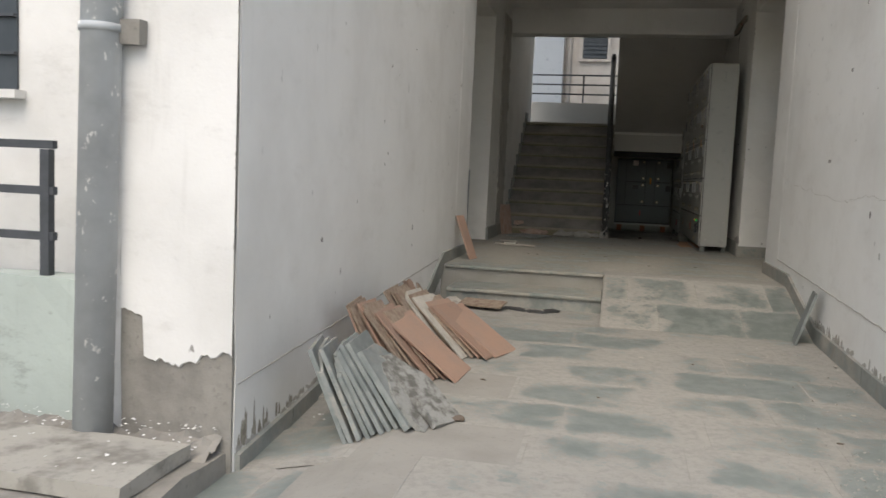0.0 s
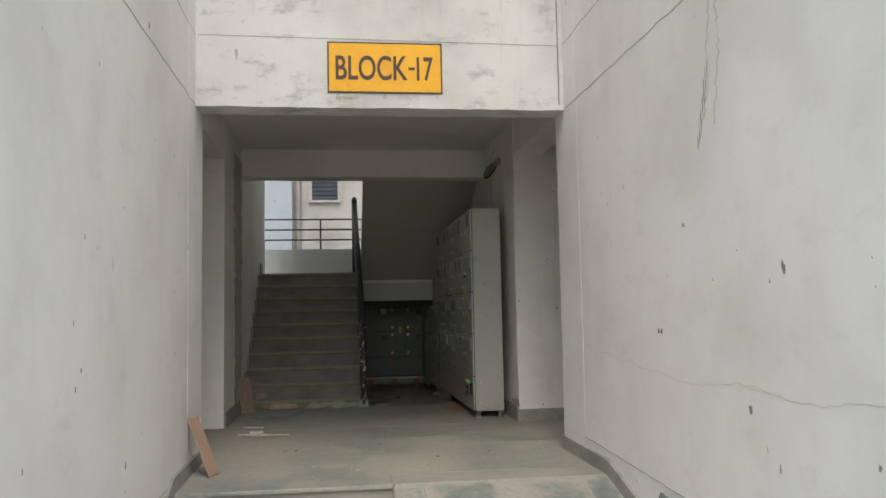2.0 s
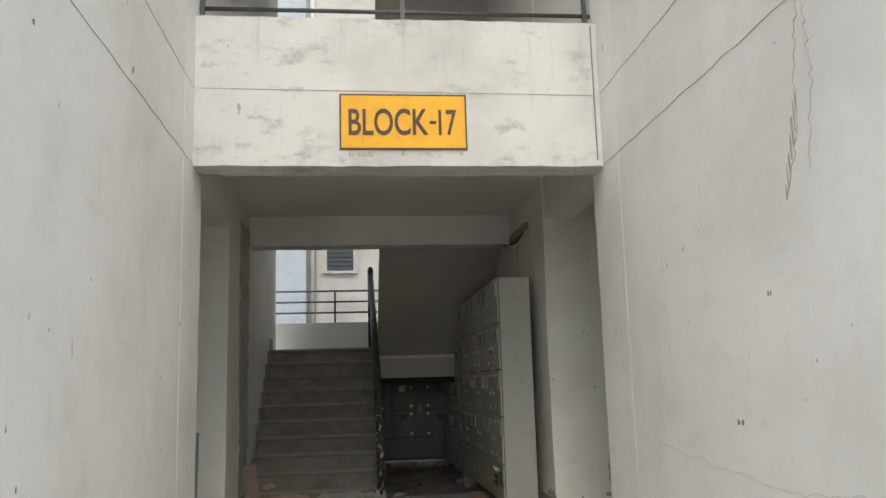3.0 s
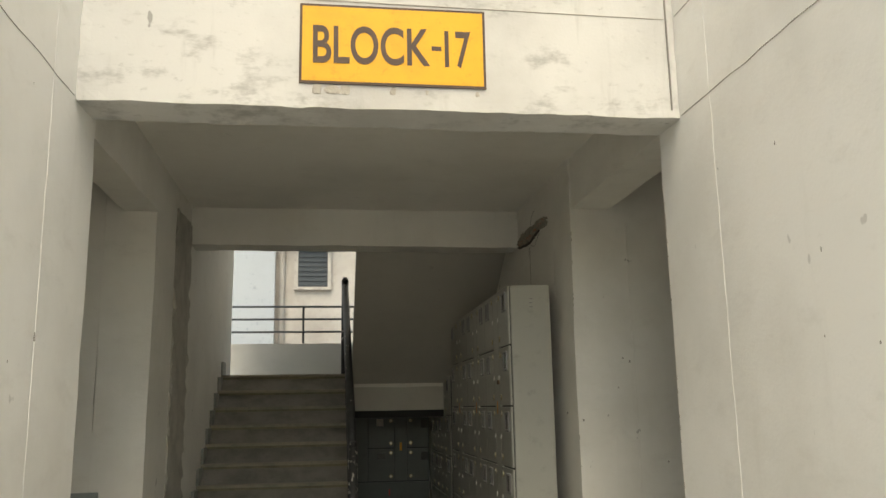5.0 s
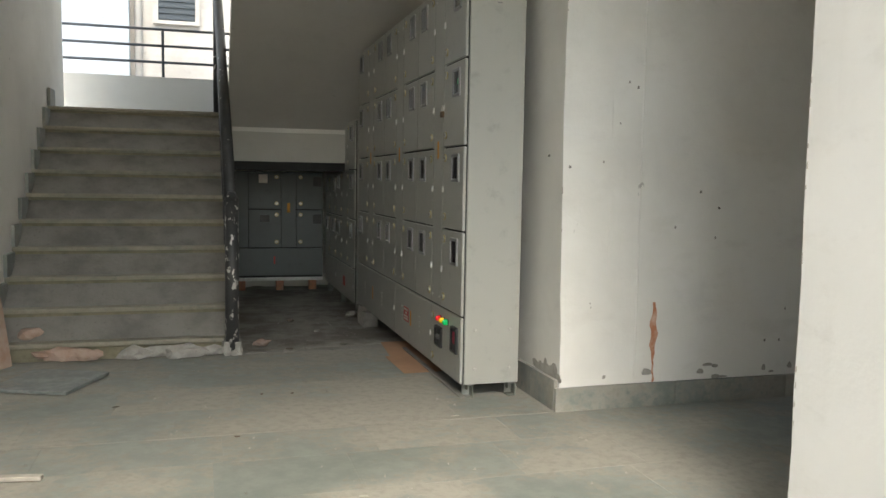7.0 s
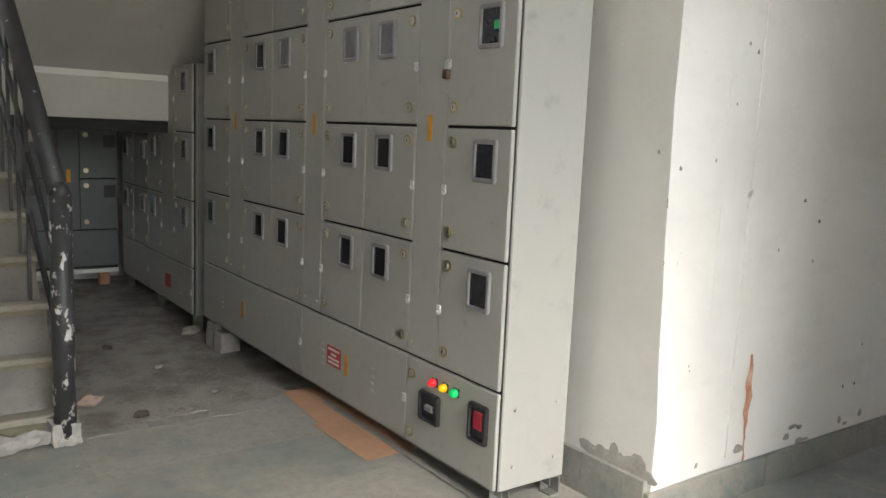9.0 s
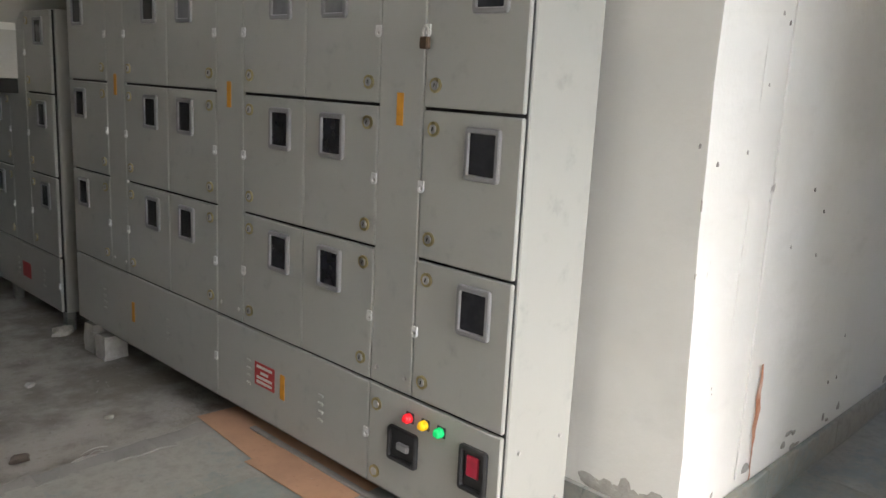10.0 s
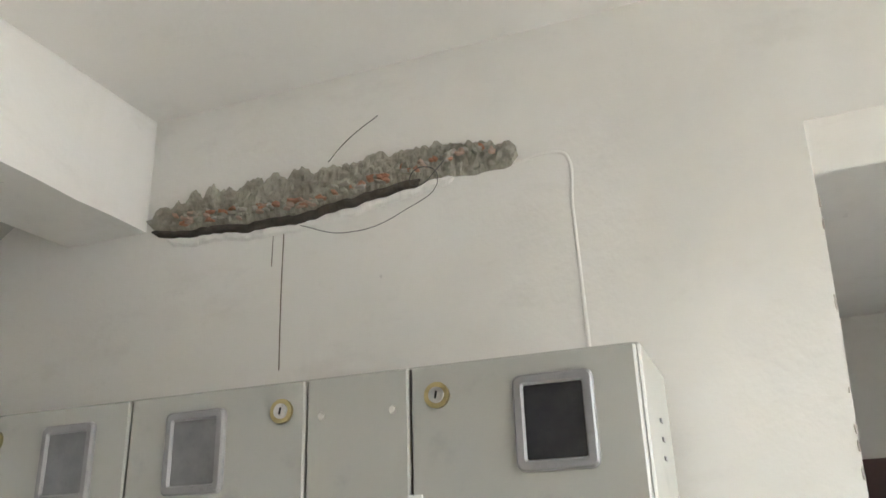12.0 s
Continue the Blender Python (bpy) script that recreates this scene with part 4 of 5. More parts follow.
# switchboard against the back wall
back = thing("switchboard_cabinet", "dark blue-grey enamelled switchboard standing below the landing", "cabinet", at=pose(-0.05, 14.42, 0))
body(back, 0.0, 0.95, 0.30, 1.43, 0.30, PANEL_OLD)
for u0, u1, z0, z1, lock in ((0.0, 0.16, 0.62, 1.43, None), (0.16, 0.50, 1.03, 1.43, "r"), (0.16, 0.50, 0.62, 1.03, "r"), (0.50, 0.66, 0.62, 1.43, None), (0.66, 0.95, 1.03, 1.43, "l"), (0.66, 0.95, 0.62, 1.03, "l")):
    d = door(back, "door", u0, u1, z0, z1, PANEL_OLD, lock)
    if (u0, z0) == (0.16, 1.03):
        part("sticker", box_bm(0.27, 0.36, -0.0185, -0.0163, 1.31, 1.40), PALE, d, "pale paper sticker")
    if (u0, z0) == (0.16, 0.62):
        part("meter_face", box_bm(0.28, 0.38, -0.0205, -0.0163, 0.90, 0.97), BLACKPL, d, "black meter face")
    if u0 == 0.66:
        part("meter_face", box_bm(0.84, 0.93, -0.0205, -0.0163, z1 - 0.15, z1 - 0.05), BLACKPL, d, "black meter face")
    if u0 == 0.50:
        part("sticker", box_bm(0.565, 0.595, -0.0185, -0.0163, 1.0, 1.1), ORANGE, d, "orange warning strip")
d = door(back, "lower_cover", 0.0, 0.95, 0.32, 0.62, PANEL_OLD)
part("sticker", box_bm(0.425, 0.44, -0.0185, -0.0163, 0.45, 0.53), DANGER, d, "red danger mark")
part("base_channel", box_bm(0.0, 0.95, -0.02, 0.03, 0.268, 0.30), HASP, back, "pale steel base channel")
for u in (0.05, 0.45, 0.80):
    part("foot", box_bm(u, u + 0.08, -0.01, 0.05, 0.158, 0.268, 0.006), BRICKRED, back, "brick support")

lockb = thing("padlock", "small rusty brass padlock hanging from a cabinet hasp", "padlock")
part("lock_body", box_bm(0.888, 0.906, 9.825, 9.858, 1.695, 1.728, 0.004), OLDBRASS, lockb)
tube("shackle", [(0.897, 9.832, 1.727), (0.897, 9.832, 1.745), (0.897, 9.842, 1.756), (0.897, 9.851, 1.745), (0.897, 9.851, 1.727)], 0.003, STEEL, lockb)
# near-black strip across the gap between landing beam and switchboard top
chn = solid("underbeam_strip", box_bm(-0.12, 0.92, 13.11, 13.29, 1.43, 1.508), GAP, "black strip directly under the landing beam", "beam")


# ---- outside, by the passage mouth ----
solid("wall_pier", rough_box(-2.25, -1.95, 2.72, 3.4, -0.6, TOP, 0.3, 0.006, 21), FRONT, "white plastered building corner", "wall")
solid("pier_foot", rough_box(-1.97, XL - 0.006, 2.612, 2.66, -0.6, TOP, 0.2, 0.004, 23), CEMENT, "bare grey cement end of the passage wall", "wall")
bm = bmesh.new()
cols = []
for i in range(61):
    x = -1.965 + (XL + 1.965) * i / 60
    zl = 0.27 - 0.05 * math.sin((x + 1.97) * 7) + 0.035 * noise.noise(Vector((x * 16, 0, 2))) + 0.025 * noise.noise(Vector((x * 45, 3, 2)))
    if x < -1.86:
        zl += 0.16
    cols.append([bm.verts.new((x, y, z)) for y, z in ((2.614, zl), (2.600, zl + 0.006), (2.600, TOP))])
for p, q in zip(cols[:-1], cols[1:]):
    bm.faces.new((p[0], q[0], q[1], p[1]))
    bm.faces.new((p[1], q[1], q[2], p[2]))
solid("pier_face", bm, FRONT, "bright white plaster coat on the wall's end with a ragged lower edge", "wall")
w1 = solid("wall_flat", rough_box(-6.0, -2.25, 3.2, 3.45, -0.6, TOP, 0.5, 0.005, 24), FRONT, "white plastered outer wall of the ground floor flat", "wall")
win = thing("window_1", "dark louvred window in the white outer wall", "window", kind="structure")
part("pane", box_bm(-3.8, -2.92, 3.185, 3.199, 1.33, 2.5), SHUTTER, win)
for i in range(6):
    part("bar", box_bm(-3.8, -2.92, 3.165, 3.186, 1.5 + 0.18 * i, 1.515 + 0.18 * i), RAILGREY, win)
part("sill", box_bm(-3.86, -2.88, 3.12, 3.198, 1.29, 1.33), FRONT, win)
solid("balcony_wall", rough_box(-6.0, -2.235, 2.78, 2.92, -0.6, 0.50, 0.15, 0.006, 25), MINT, "pale mint green balcony parapet stained with damp", "wall")
r4 = thing("flat_balcony_railing", "dark grey iron railing on the mint green parapet", "railing")
for z in (0.67, 0.87, 1.07):
    part("bar", box_bm(-6.0, -2.45, 2.83, 2.86, z - 0.018, z + 0.018), RAILGREY, r4)
for x in (-2.49, -4.0, -5.5):
    part("post", box_bm(x - 0.022, x + 0.022, 2.825, 2.865, 0.49, 1.05), RAILGREY, r4)
pipe = thing("drainpipe", "grey painted drainpipe splashed with white plaster", "pipe")
part("pipe", cyl_bm((-2.05, 2.545, -0.10), (-1.84, 2.52, TOP), 0.076, 28), PIPE, pipe)
part("collar", cyl_bm((-2.015, 2.541, 1.50), (-2.0145, 2.541, 1.53), 0.083, 28), PIPE, pipe, "pipe clamp")
part("bracket", rough_box(-1.945, -1.86, 2.545, 2.602, 1.46, 1.55, 0.03, 0.006, 51), CEMENT, pipe, "rough mortar pad of the clamp")
mound = bmesh.new()
grid = []
for i in range(45):
    x = -2.9 + 1.38 * i / 44
    col = []
    for j in range(9):
        y = 2.47 + 0.16 * j / 8
        z = -0.118 + 0.085 * (j / 8) ** 1.3 * (0.7 + 0.9 * noise.noise(Vector((x * 6, 0, 3)))) + 0.03 * noise.noise(Vector((x * 17, y * 17, 1))) * (j > 0) + 0.018 * noise.noise(Vector((x * 45, y * 45, 8))) * (j > 0)
        col.append(mound.verts.new((x, y, z)))
    grid.append(col)
for p, q in zip(grid[:-1], grid[1:]):
    for j in range(8):
        mound.faces.new((p[j], q[j], q[j + 1], p[j + 1]))
solid("mortar_fillet", mound, CEMENT, "crumbling mortar and rubble heaped along the wall's foot", "rubble")
solid("ledge_base", rough_box(-6.0, -1.50, 1.98, 2.78, -0.6, -0.115, 0.15, 0.008, 26), CEMENT, "rough cement plinth at the wall's foot", "plinth")
solid("ledge_slab", rough_box(-6.0, -1.585, 2.03, 2.48, -0.11, -0.05, 0.15, 0.004, 27), LEDGE, "pale cement ledge slab", "ledge")

# ---- the block beyond the landing ----
far = thing("apartment_block", "pale apartment block with louvred windows behind the stairs", "building")
part("wall", box_bm(-1.52, 9.0, 20.5, 26, -0.4, 13), FAR_WHITE, far, "weathered white wall")
part("wall", box_bm(-12.0, -1.52, 20.3, 26, -0.4, 13), FAR_BLUE, far, "pale blue-grey wall")
part("pipe", cyl_bm((-1.38, 20.43, -0.4), (-1.38, 20.43, 13), 0.06, 12), FAR_WHITE, far, "pale drainpipe")
for z in (0.65, 3.95, 7.25):
    wnd = part("window", box_bm(-1.06, -0.46, 20.44, 20.5, z + 0.06, z + 0.98), SHUTTER, far, "dark louvred window")
    for x0, x1, z0, z1 in ((-1.14, -1.06, z, z + 1.04), (-0.46, -0.39, z, z + 1.04), (-1.06, -0.46, z, z + 0.06), (-1.06, -0.46, z + 0.98, z + 1.04)):
        part("frame", box_bm(x0, x1, 20.42, 20.5, z0, z1), WINFRAME, wnd)
    for i in range(9):
        part("louvre", box_bm(-1.06, -0.46, 20.42, 20.439, z + 0.08 + 0.10 * i, z + 0.13 + 0.10 * i), SHUTTER, wnd)
    part("sunshade", box_bm(-1.25, -0.25, 20.1, 20.5, z + 1.12, z + 1.2), FAR_WHITE, far, "stained concrete sunshade")

# ---- corridor door ----
dr = thing("door_1", "dark brown wooden door folded back at the corridor's end", "door", kind="structure")
part("leaf", box_bm(4.24, 4.59, 9.10, 9.145, 0.26, 2.08, 0.004), DOORWOOD, dr)
part("transom", box_bm(4.57, 4.598, 8.5, 9.14, 2.29, 2.5), DOORWOOD, dr)

# ---- broken plaster over the cabinets ----
gash = thing("plaster_gash", "ragged gash of broken brick and mortar in the plaster", "wall damage")
rg = random.Random(4)


def gash_hi(y):
    """Upper broken edge: highest a little past the middle, ragged."""
    f = (10.76 - y) / 1.0
    n = noise.noise(Vector((y * 13, 1.5, 0))) + 0.8 * noise.noise(Vector((y * 37, 4.5, 0))) + 0.5 * noise.noise(Vector((y * 95, 2.5, 0)))
    return 2.985 - 0.022 * max(0.0, f) + 0.055 * max(0.0, math.sin(math.pi * min(1, f * 0.92))) ** 0.8 + 0.036 * n * (1 - 0.5 * f)


def gash_lo(y):
    """Lower broken edge."""
    f = (10.76 - y) / 1.0
    n = noise.noise(Vector((y * 11, 7.5, 0))) + 0.6 * noise.noise(Vector((y * 41, 9.5, 0)))
    return 2.915 - 0.038 * math.sin(math.pi * min(1, f * 1.25)) + 0.022 * max(0, f - 0.55) + 0.008 * n


def gash_strip(lo, hi, y0, y1, n, rows, depth, rough, seed):
    """A lumpy strip over the wall between two edges, given as functions of y."""
    bm = bmesh.new()
    cols = []
    for i in range(n + 1):
        y = y0 + (y1 - y0) * i / n
        a, b = lo(y), hi(y)
        end = min(1.0, 40 * min(i, n - i) / n + 0.3)
        a, b = (a + b) / 2 + (a - b) / 2 * end, (a + b) / 2 + (b - a) / 2 * end
        col = []
        for k in range(rows + 1):
            f = k / rows
            z = a + (b - a) * f
            x = 1.309 - (0 if k in (0, rows) else depth * max(0.0, math.sin(f * math.pi)) ** 0.5 + rough * noise.noise(Vector((y * 60, z * 60, seed))) + 0.5 * rough * noise.noise(Vector((y * 150, z * 150, seed))))
            col.append(bm.verts.new((min(x, 1.3095), y, z)))
        cols.append(col)
    for p, q in zip(cols[:-1], cols[1:]):
        for k in range(rows):
            bm.faces.new((p[k], p[k + 1], q[k + 1], q[k]))
    return bm


part("mortar", gash_strip(lambda y: gash_lo(y) + 0.02 - 0.026 * min(1.0, max(0.0, (10.15 - y) / 0.3)), gash_hi, 10.765, 9.745, 260, 10, 0.012, 0.012, 3), RUBBLE, gash)
# no recess here: a proud strip whose dark colour gives the hollow's shade
part("cavity", gash_strip(lambda y: gash_lo(y) + 0.004, lambda y: gash_lo(y) + 0.024 + 0.010 * math.sin(math.pi * (10.76 - y)), 10.75, 9.98, 160, 4, 0.014, 0.004, 5), HOLLOW_SHADE, gash, "dark strip painted as the shade of a hollow below the broken bricks")
part("plaster_lip", gash_strip(lambda y: gash_lo(y) - 0.016 - 0.012 * max(0, noise.noise(Vector((y * 9, 2, 2)))), lambda y: gash_lo(y) + 0.008, 10.70, 9.90, 160, 4, 0.009, 0.004, 9), INNER, gash, "broken lip of pale plaster")
for i in range(120):
    y = 10.68 - 0.88 * rg.random()
    f = (10.76 - y) / 1.0
    z = gash_lo(y) + 0.032 + 0.008 * math.sin(math.pi * f) + rg.uniform(0.0, 0.034) * (1 - 0.5 * f)
    bm = lump_bm(rg.uniform(0.018, 0.030), rg.uniform(0.012, 0.032), rg.uniform(0.010, 0.020), i, 1)
    k = rg.random()
    part("brick_chip", bm, BRICKRED if k < 0.22 else DUSTBRICK if k < 0.50 else STONE if k < 0.66 else RUBBLE, gash, "", (1.291, y, z))
w = thing("loose_cables", "thin black cables hanging out of the broken plaster", "cable")
tube("cable", [(1.29, 10.22, 3.02), (1.285, 10.18, 3.055), (1.285, 10.13, 3.09), (1.30, 10.09, 3.125)], 0.0012, WIRE, w)
tube("cable", [(1.29, 9.90, 2.98), (1.27, 9.93, 2.93), (1.27, 9.97, 2.90), (1.28, 10.0, 2.92), (1.27, 9.97, 2.945), (1.28, 9.93, 2.92), (1.285, 10.02, 2.85), (1.30, 10.18, 2.83), (1.30, 10.30, 2.87)], 0.001, WIRE, w)
cr = thing("wall_cracks", "fine dark cracks in the plaster", "crack")
tube("crack", [(1.308, 10.35, 2.90), (1.308, 10.352, 2.7), (1.308, 10.35, 2.52)], 0.0016, MOULD, cr)
tube("crack", [(1.308, 10.38, 2.90), (1.308, 10.382, 2.78)], 0.0013, MOULD, cr)
cond = thing("plaster_ridge", "ridge of fresh plaster over a chase down to the cabinet", "wall mark", kind="structure")
tube("ridge", [(1.3125, 9.76, 2.93), (1.3125, 9.65, 2.932), (1.3125, 9.636, 2.92), (1.3125, 9.634, 2.80), (1.3125, 9.629, 2.55), (1.3125, 9.625, 2.3)], 0.0055, INNER, cond)

# rust smear by the corridor
sm = thing("rust_smear", "rust-red smear running down the corridor wall", "stain")
bm = bmesh.new()
pts = []
for i in range(25):
    z = 0.30 + 0.47 * i / 24
    wdt = 0.005 + 0.014 * max(0, math.sin(math.pi * (i - 9) / 15)) + 0.005 * noise.noise(Vector((i * 0.9, 0, 0)))
    c = 1.82 + 0.012 * noise.noise(Vector((0, i * 0.35, 0)))
    pts.append((bm.verts.new((c - wdt, 9.1655, z)), bm.verts.new((c + wdt, 9.1655, z))))
for a, b in zip(pts[:-1], pts[1:]):
    bm.faces.new((a[0], a[1], b[1], b[0]))
part("smear", bm, RUST, sm)

# bare cement chase on the stair wall
solid("cement_chase", rough_box(-1.585, -1.551, 10.12, 10.78, PORCH, 3.1, 0.06, 0.016, 31), CHASE, "rough unpainted cement strip up the stair wall", "wall")

# ---- stacked tiles ----
rt = random.Random(11)


def slab_bm(w, h, t, seed, cut=0.0):
    """A sawn slab lying in its x-z plane, standing on z=0; cut breaks one upper corner off along a jagged line."""
    r = random.Random(seed)
    pts = [(-w / 2, 0), (w / 2, 0), (w / 2, h), (-w / 2, h)]
    if cut > 0.03:
        k = 2 + seed % 2
        x, z = pts[k]
        sx = -1 if x > 0 else 1
        p, q = (x, z - cut * r.uniform(0.9, 2.2)), (x + sx * cut * r.uniform(0.9, 1.9), z)
        if k == 3:
            p, q = q, p
        line = [(p[0] + (q[0] - p[0]) * i / 5 + r.uniform(-1, 1) * 0.012 * (0 < i < 5), p[1] + (q[1] - p[1]) * i / 5 + r.uniform(-1, 1) * 0.012 * (0 < i < 5)) for i in range(6)]
        pts[k:k + 1] = line
    pts = [(x + r.uniform(-1, 1) * 0.003, z + (r.uniform(-1, 1) * 0.003 if z > 0 else 0)) for x, z in pts]
    bm = bmesh.new()
    a = [bm.verts.new((x, -t / 2, z)) for x, z in pts]
    b = [bm.verts.new((x, t / 2, z)) for x, z in pts]
    bm.faces.new(a)
    bm.faces.new(b)
    for i in range(len(a)):
        j = (i + 1) % len(a)
        bm.faces.new((a[i], a[j], b[j], b[i]))
    bmesh.ops.bevel(bm, geom=bm.edges[:], offset=0.0012, segments=1, affect="EDGES")
    return bm


def leaning(name, label, x, y, w, h, t, tilt, yaw, material, seed, cut=0.0, group="", spin=0, z=None):
    """A slab whose foot is at (x, y), turned by yaw and leaning back by tilt."""
    zz = slope(y, x) if z is None else z
    ob = tagged(new(name, mesh_of(slab_bm(w, h, t, seed, cut), material, name)), label, "tile", group)
    ob.matrix_basis = pose(x, y, zz, 0, 0, yaw) @ pose(0, 0, 0, -tilt, 0, 0) @ pose(0, 0, 0, 0, spin, 0)
    return ob


# grey stone slabs on edge, leaning on the wall
for i in range(9):
    leaning("stone_tile", "dusty grey-green stone slab leaning in a stack on the wall", -1.12 + 0.031 * i, 3.0 + 0.014 * i + rt.uniform(-0.02, 0.02), rt.uniform(0.30, 0.36), rt.uniform(0.36, 0.43), 0.020, 22 + 1.6 * i + rt.uniform(-0.5, 0.5), 103 - 1.6 * i + rt.uniform(-1.5, 1.5), TILE_GREY, i, 0.07 if i in (1, 3, 6, 8) else 0.0, "stack of grey stone slabs", spin=rt.uniform(-3, 3))
for i, (x, y, w, h, tilt, yaw, sp) in enumerate(((-0.83, 3.03, 0.25, 0.38, 38, 88, 5), (-0.775, 3.04, 0.21, 0.33, 45, 80, -9), (-0.70, 3.07, 0.21, 0.41, 53, 74, 8))):
    leaning("stone_tile", "broken grey stone slab crusted with mortar, on the stack", x, y, w, h, 0.028, tilt, yaw, CRUST if i else TILE_GREY, 8 + i, 0.10, "stack of grey stone slabs", spin=sp)
for i in range(13):
    leaning("terracotta_tile", "dusty terracotta floor tile leaning in a stack on the wall", -1.19 + 0.034 * i + rt.uniform(-0.006, 0.006), 3.76 + 0.010 * i + rt.uniform(-0.045, 0.045), 0.30, rt.uniform(0.44, 0.47), 0.011, 22 + 2.6 * i + rt.uniform(-0.3, 0.3), 95 - 0.9 * i + rt.uniform(-0.8, 0.8), TILE_RED if i > 9 or i % 4 == 0 else TILE_BACK, 20 + i, 0.0, "stack of terracotta tiles", spin=rt.uniform(-4, 4))
for i in range(10):
    leaning("terracotta_tile", "dusty terracotta floor tile leaning in a stack on the wall" if i else "broken terracotta tile crusted with pale mortar, in the stack", -1.06 + 0.048 * i, 4.26 + 0.016 * i + rt.uniform(-0.04, 0.04), 0.30, 0.46, 0.011, 32 + 2.9 * i + rt.uniform(-0.4, 0.4), 90 - 1.6 * i + rt.uniform(-0.8, 0.8), TILE_RED if i > 6 else (STONE if i in (3, 5) else TILE_BACK), 40 + i, 0.05 if i in (2, 3) else 0.0, "stack of terracotta tiles", spin=rt.uniform(-4, 4))
for x, y, w, h, sp, mt in ((-1.36, 4.98, 0.17, 0.30, 22, TILE_BACK), (-1.30, 5.16, 0.15, 0.34, -16, TILE_RED), (-1.34, 5.34, 0.16, 0.24, 10, TILE_BACK)):
    leaning("terracotta_tile", "pointed shard of broken tile leaning on the wall", x, y, w, h, 0.011, 14, 80, mt, int(sp) + 70, 0.105, "broken tiles", spin=sp)
leaning("terracotta_tile", "terracotta tile leaning on the wall on the top step", -1.30, 7.05, 0.15, 0.42, 0.013, 22, 75, TILE_RED, 91, 0.01, "", z=PORCH + 0.003)
leaning("stone_tile", "dusty stone tile leaning on the passage wall by the ramp", 1.17, 5.45, 0.20, 0.36, 0.016, 17, -97, TILE_GREY, 92, 0.02, "", z=-0.004)
leaning("stone_slab", "dark grey stone slab leaning in the side recess", -1.92, 8.70, 0.5, 0.84, 0.025, 8, 8, SLATE, 93, 0.01, "", z=PORCH)
leaning("terracotta_tile", "terracotta tile leaning beside the stairs", -1.46, 10.62, 0.26, 0.40, 0.013, 9, 65, DUSTBRICK, 94, 0.03, "", z=PORCH)
flat_bits = ((-1.02, 5.75, 0.34, 0.16, -12, TILE_BACK, 0.06), (-1.22, 5.62, 0.2, 0.14, 30, STONE, 0.10))
for i, (x, y, w0, h0, yw, mt, z) in enumerate(flat_bits):
    leaning("tile_shard", "broken tile shard lying on the heap", x, y, w0, h0, 0.014, 80, yw, mt, 100 + i, 0.03, "broken tiles", z=0.03)
for x, y, w0, h0, yw, mt in ((-1.20, 10.05, 0.43, 0.42, -22, TILE_GREY), (-1.13, 8.78, 0.46, 0.032, -9, STONE), (-1.27, 9.30, 0.20, 0.02, -12, STONE), (-1.20, 8.95, 0.12, 0.05, 15, PVC)):
    leaning("stone_offcut", "flat offcut lying on the dusty porch floor", x, y, w0, h0, 0.016, 89.0, yw, mt, 120 + int(w0 * 100), 0.01, "", z=PORCH + 0.012)
for x, y, yw in ((0.89, 10.07, 2), (0.91, 10.51, -4)):
    leaning("cardboard_sheet", "flattened brown cardboard on the floor by the cabinet", x, y, 0.26, 0.45, 0.003, 89.6, yw, CARD, 130, 0.01, "cardboard sheets", z=PORCH + 0.0035)

# crumbs and leaf scraps scattered over the paving
rb = random.Random(17)
for i in range(26):
    x, y = rb.uniform(-0.9, 1.2), rb.uniform(2.2, 9.8)
    z = slope(y) if y < 5.4 else PORCH
    if 5.4 <= y <= 6.9:
        continue
    sc = tagged(new("leaf_scrap", mesh_of(lump_bm(rb.uniform(0.015, 0.04), rb.uniform(0.01, 0.025), 0.008, 700 + i, 1), TWIG if i % 3 else STONE, "leaf_scrap")), "dry brown scrap lying on the dusty paving" if i % 3 else "pale crumb of plaster lying on the dusty paving", "litter", "scattered litter")
    sc.location = (x, y, z + 0.003)

# rubble
RUB = [(-1.1, 10.83, 0.30, 0.09, 0.10), (-0.6, 10.83, 0.26, 0.09, 0.09), (-0.75, 10.80, 0.22, 0.10, 0.09), (-1.0, 10.80, 0.16, 0.09, 0.08), (-0.45, 10.78, 0.24, 0.10, 0.10), (-0.28, 10.80, 0.12, 0.08, 0.07), (-1.25, 10.86, 0.14, 0.08, 0.06)]
for i, (x, y, a, b, c) in enumerate(RUB):
    tagged(new("rubble_stone", mesh_of(lump_bm(a, b, c, i + 3), DUSTBRICK if i % 3 == 0 else PATCH, "rubble_stone")), "broken pale masonry lump at the foot of the stairs", "rubble", "rubble at the stairs").location = (x, y, PORCH + 0.03)
for i, (x, y, z, a, mt) in enumerate(((-1.36, 11.0, 0.35, 0.17, DUSTBRICK), (0.05, 11.45, 0.168, 0.12, DUSTBRICK), (0.22, 11.18, 0.168, 0.07, TWIG), (0.90, 12.55, 0.168, 0.13, RUBBLE), (0.5, 11.9, 0.168, 0.05, PATCH), (0.62, 11.35, 0.168, 0.045, RUBBLE), (0.35, 12.4, 0.168, 0.06, TWIG), (0.42, 11.0, 0.168, 0.05, PATCH), (-1.3, 5.6, 0.0, 0.22, STONE), (-1.22, 5.85, 0.0, 0.16, STONE), (-0.665, 3.12, -0.05, 0.055, TWIG))):
    tagged(new("rubble_stone", mesh_of(lump_bm(a, a * 0.7, a * 0.55, i + 20), mt, "rubble_stone")), "loose broken masonry lump on the floor", "rubble", "loose rubble").location = (x, y, z + 0.3 * a * 0.5)
rags = thing("black_rag", "torn strip of black plastic lying by the step", "litter")
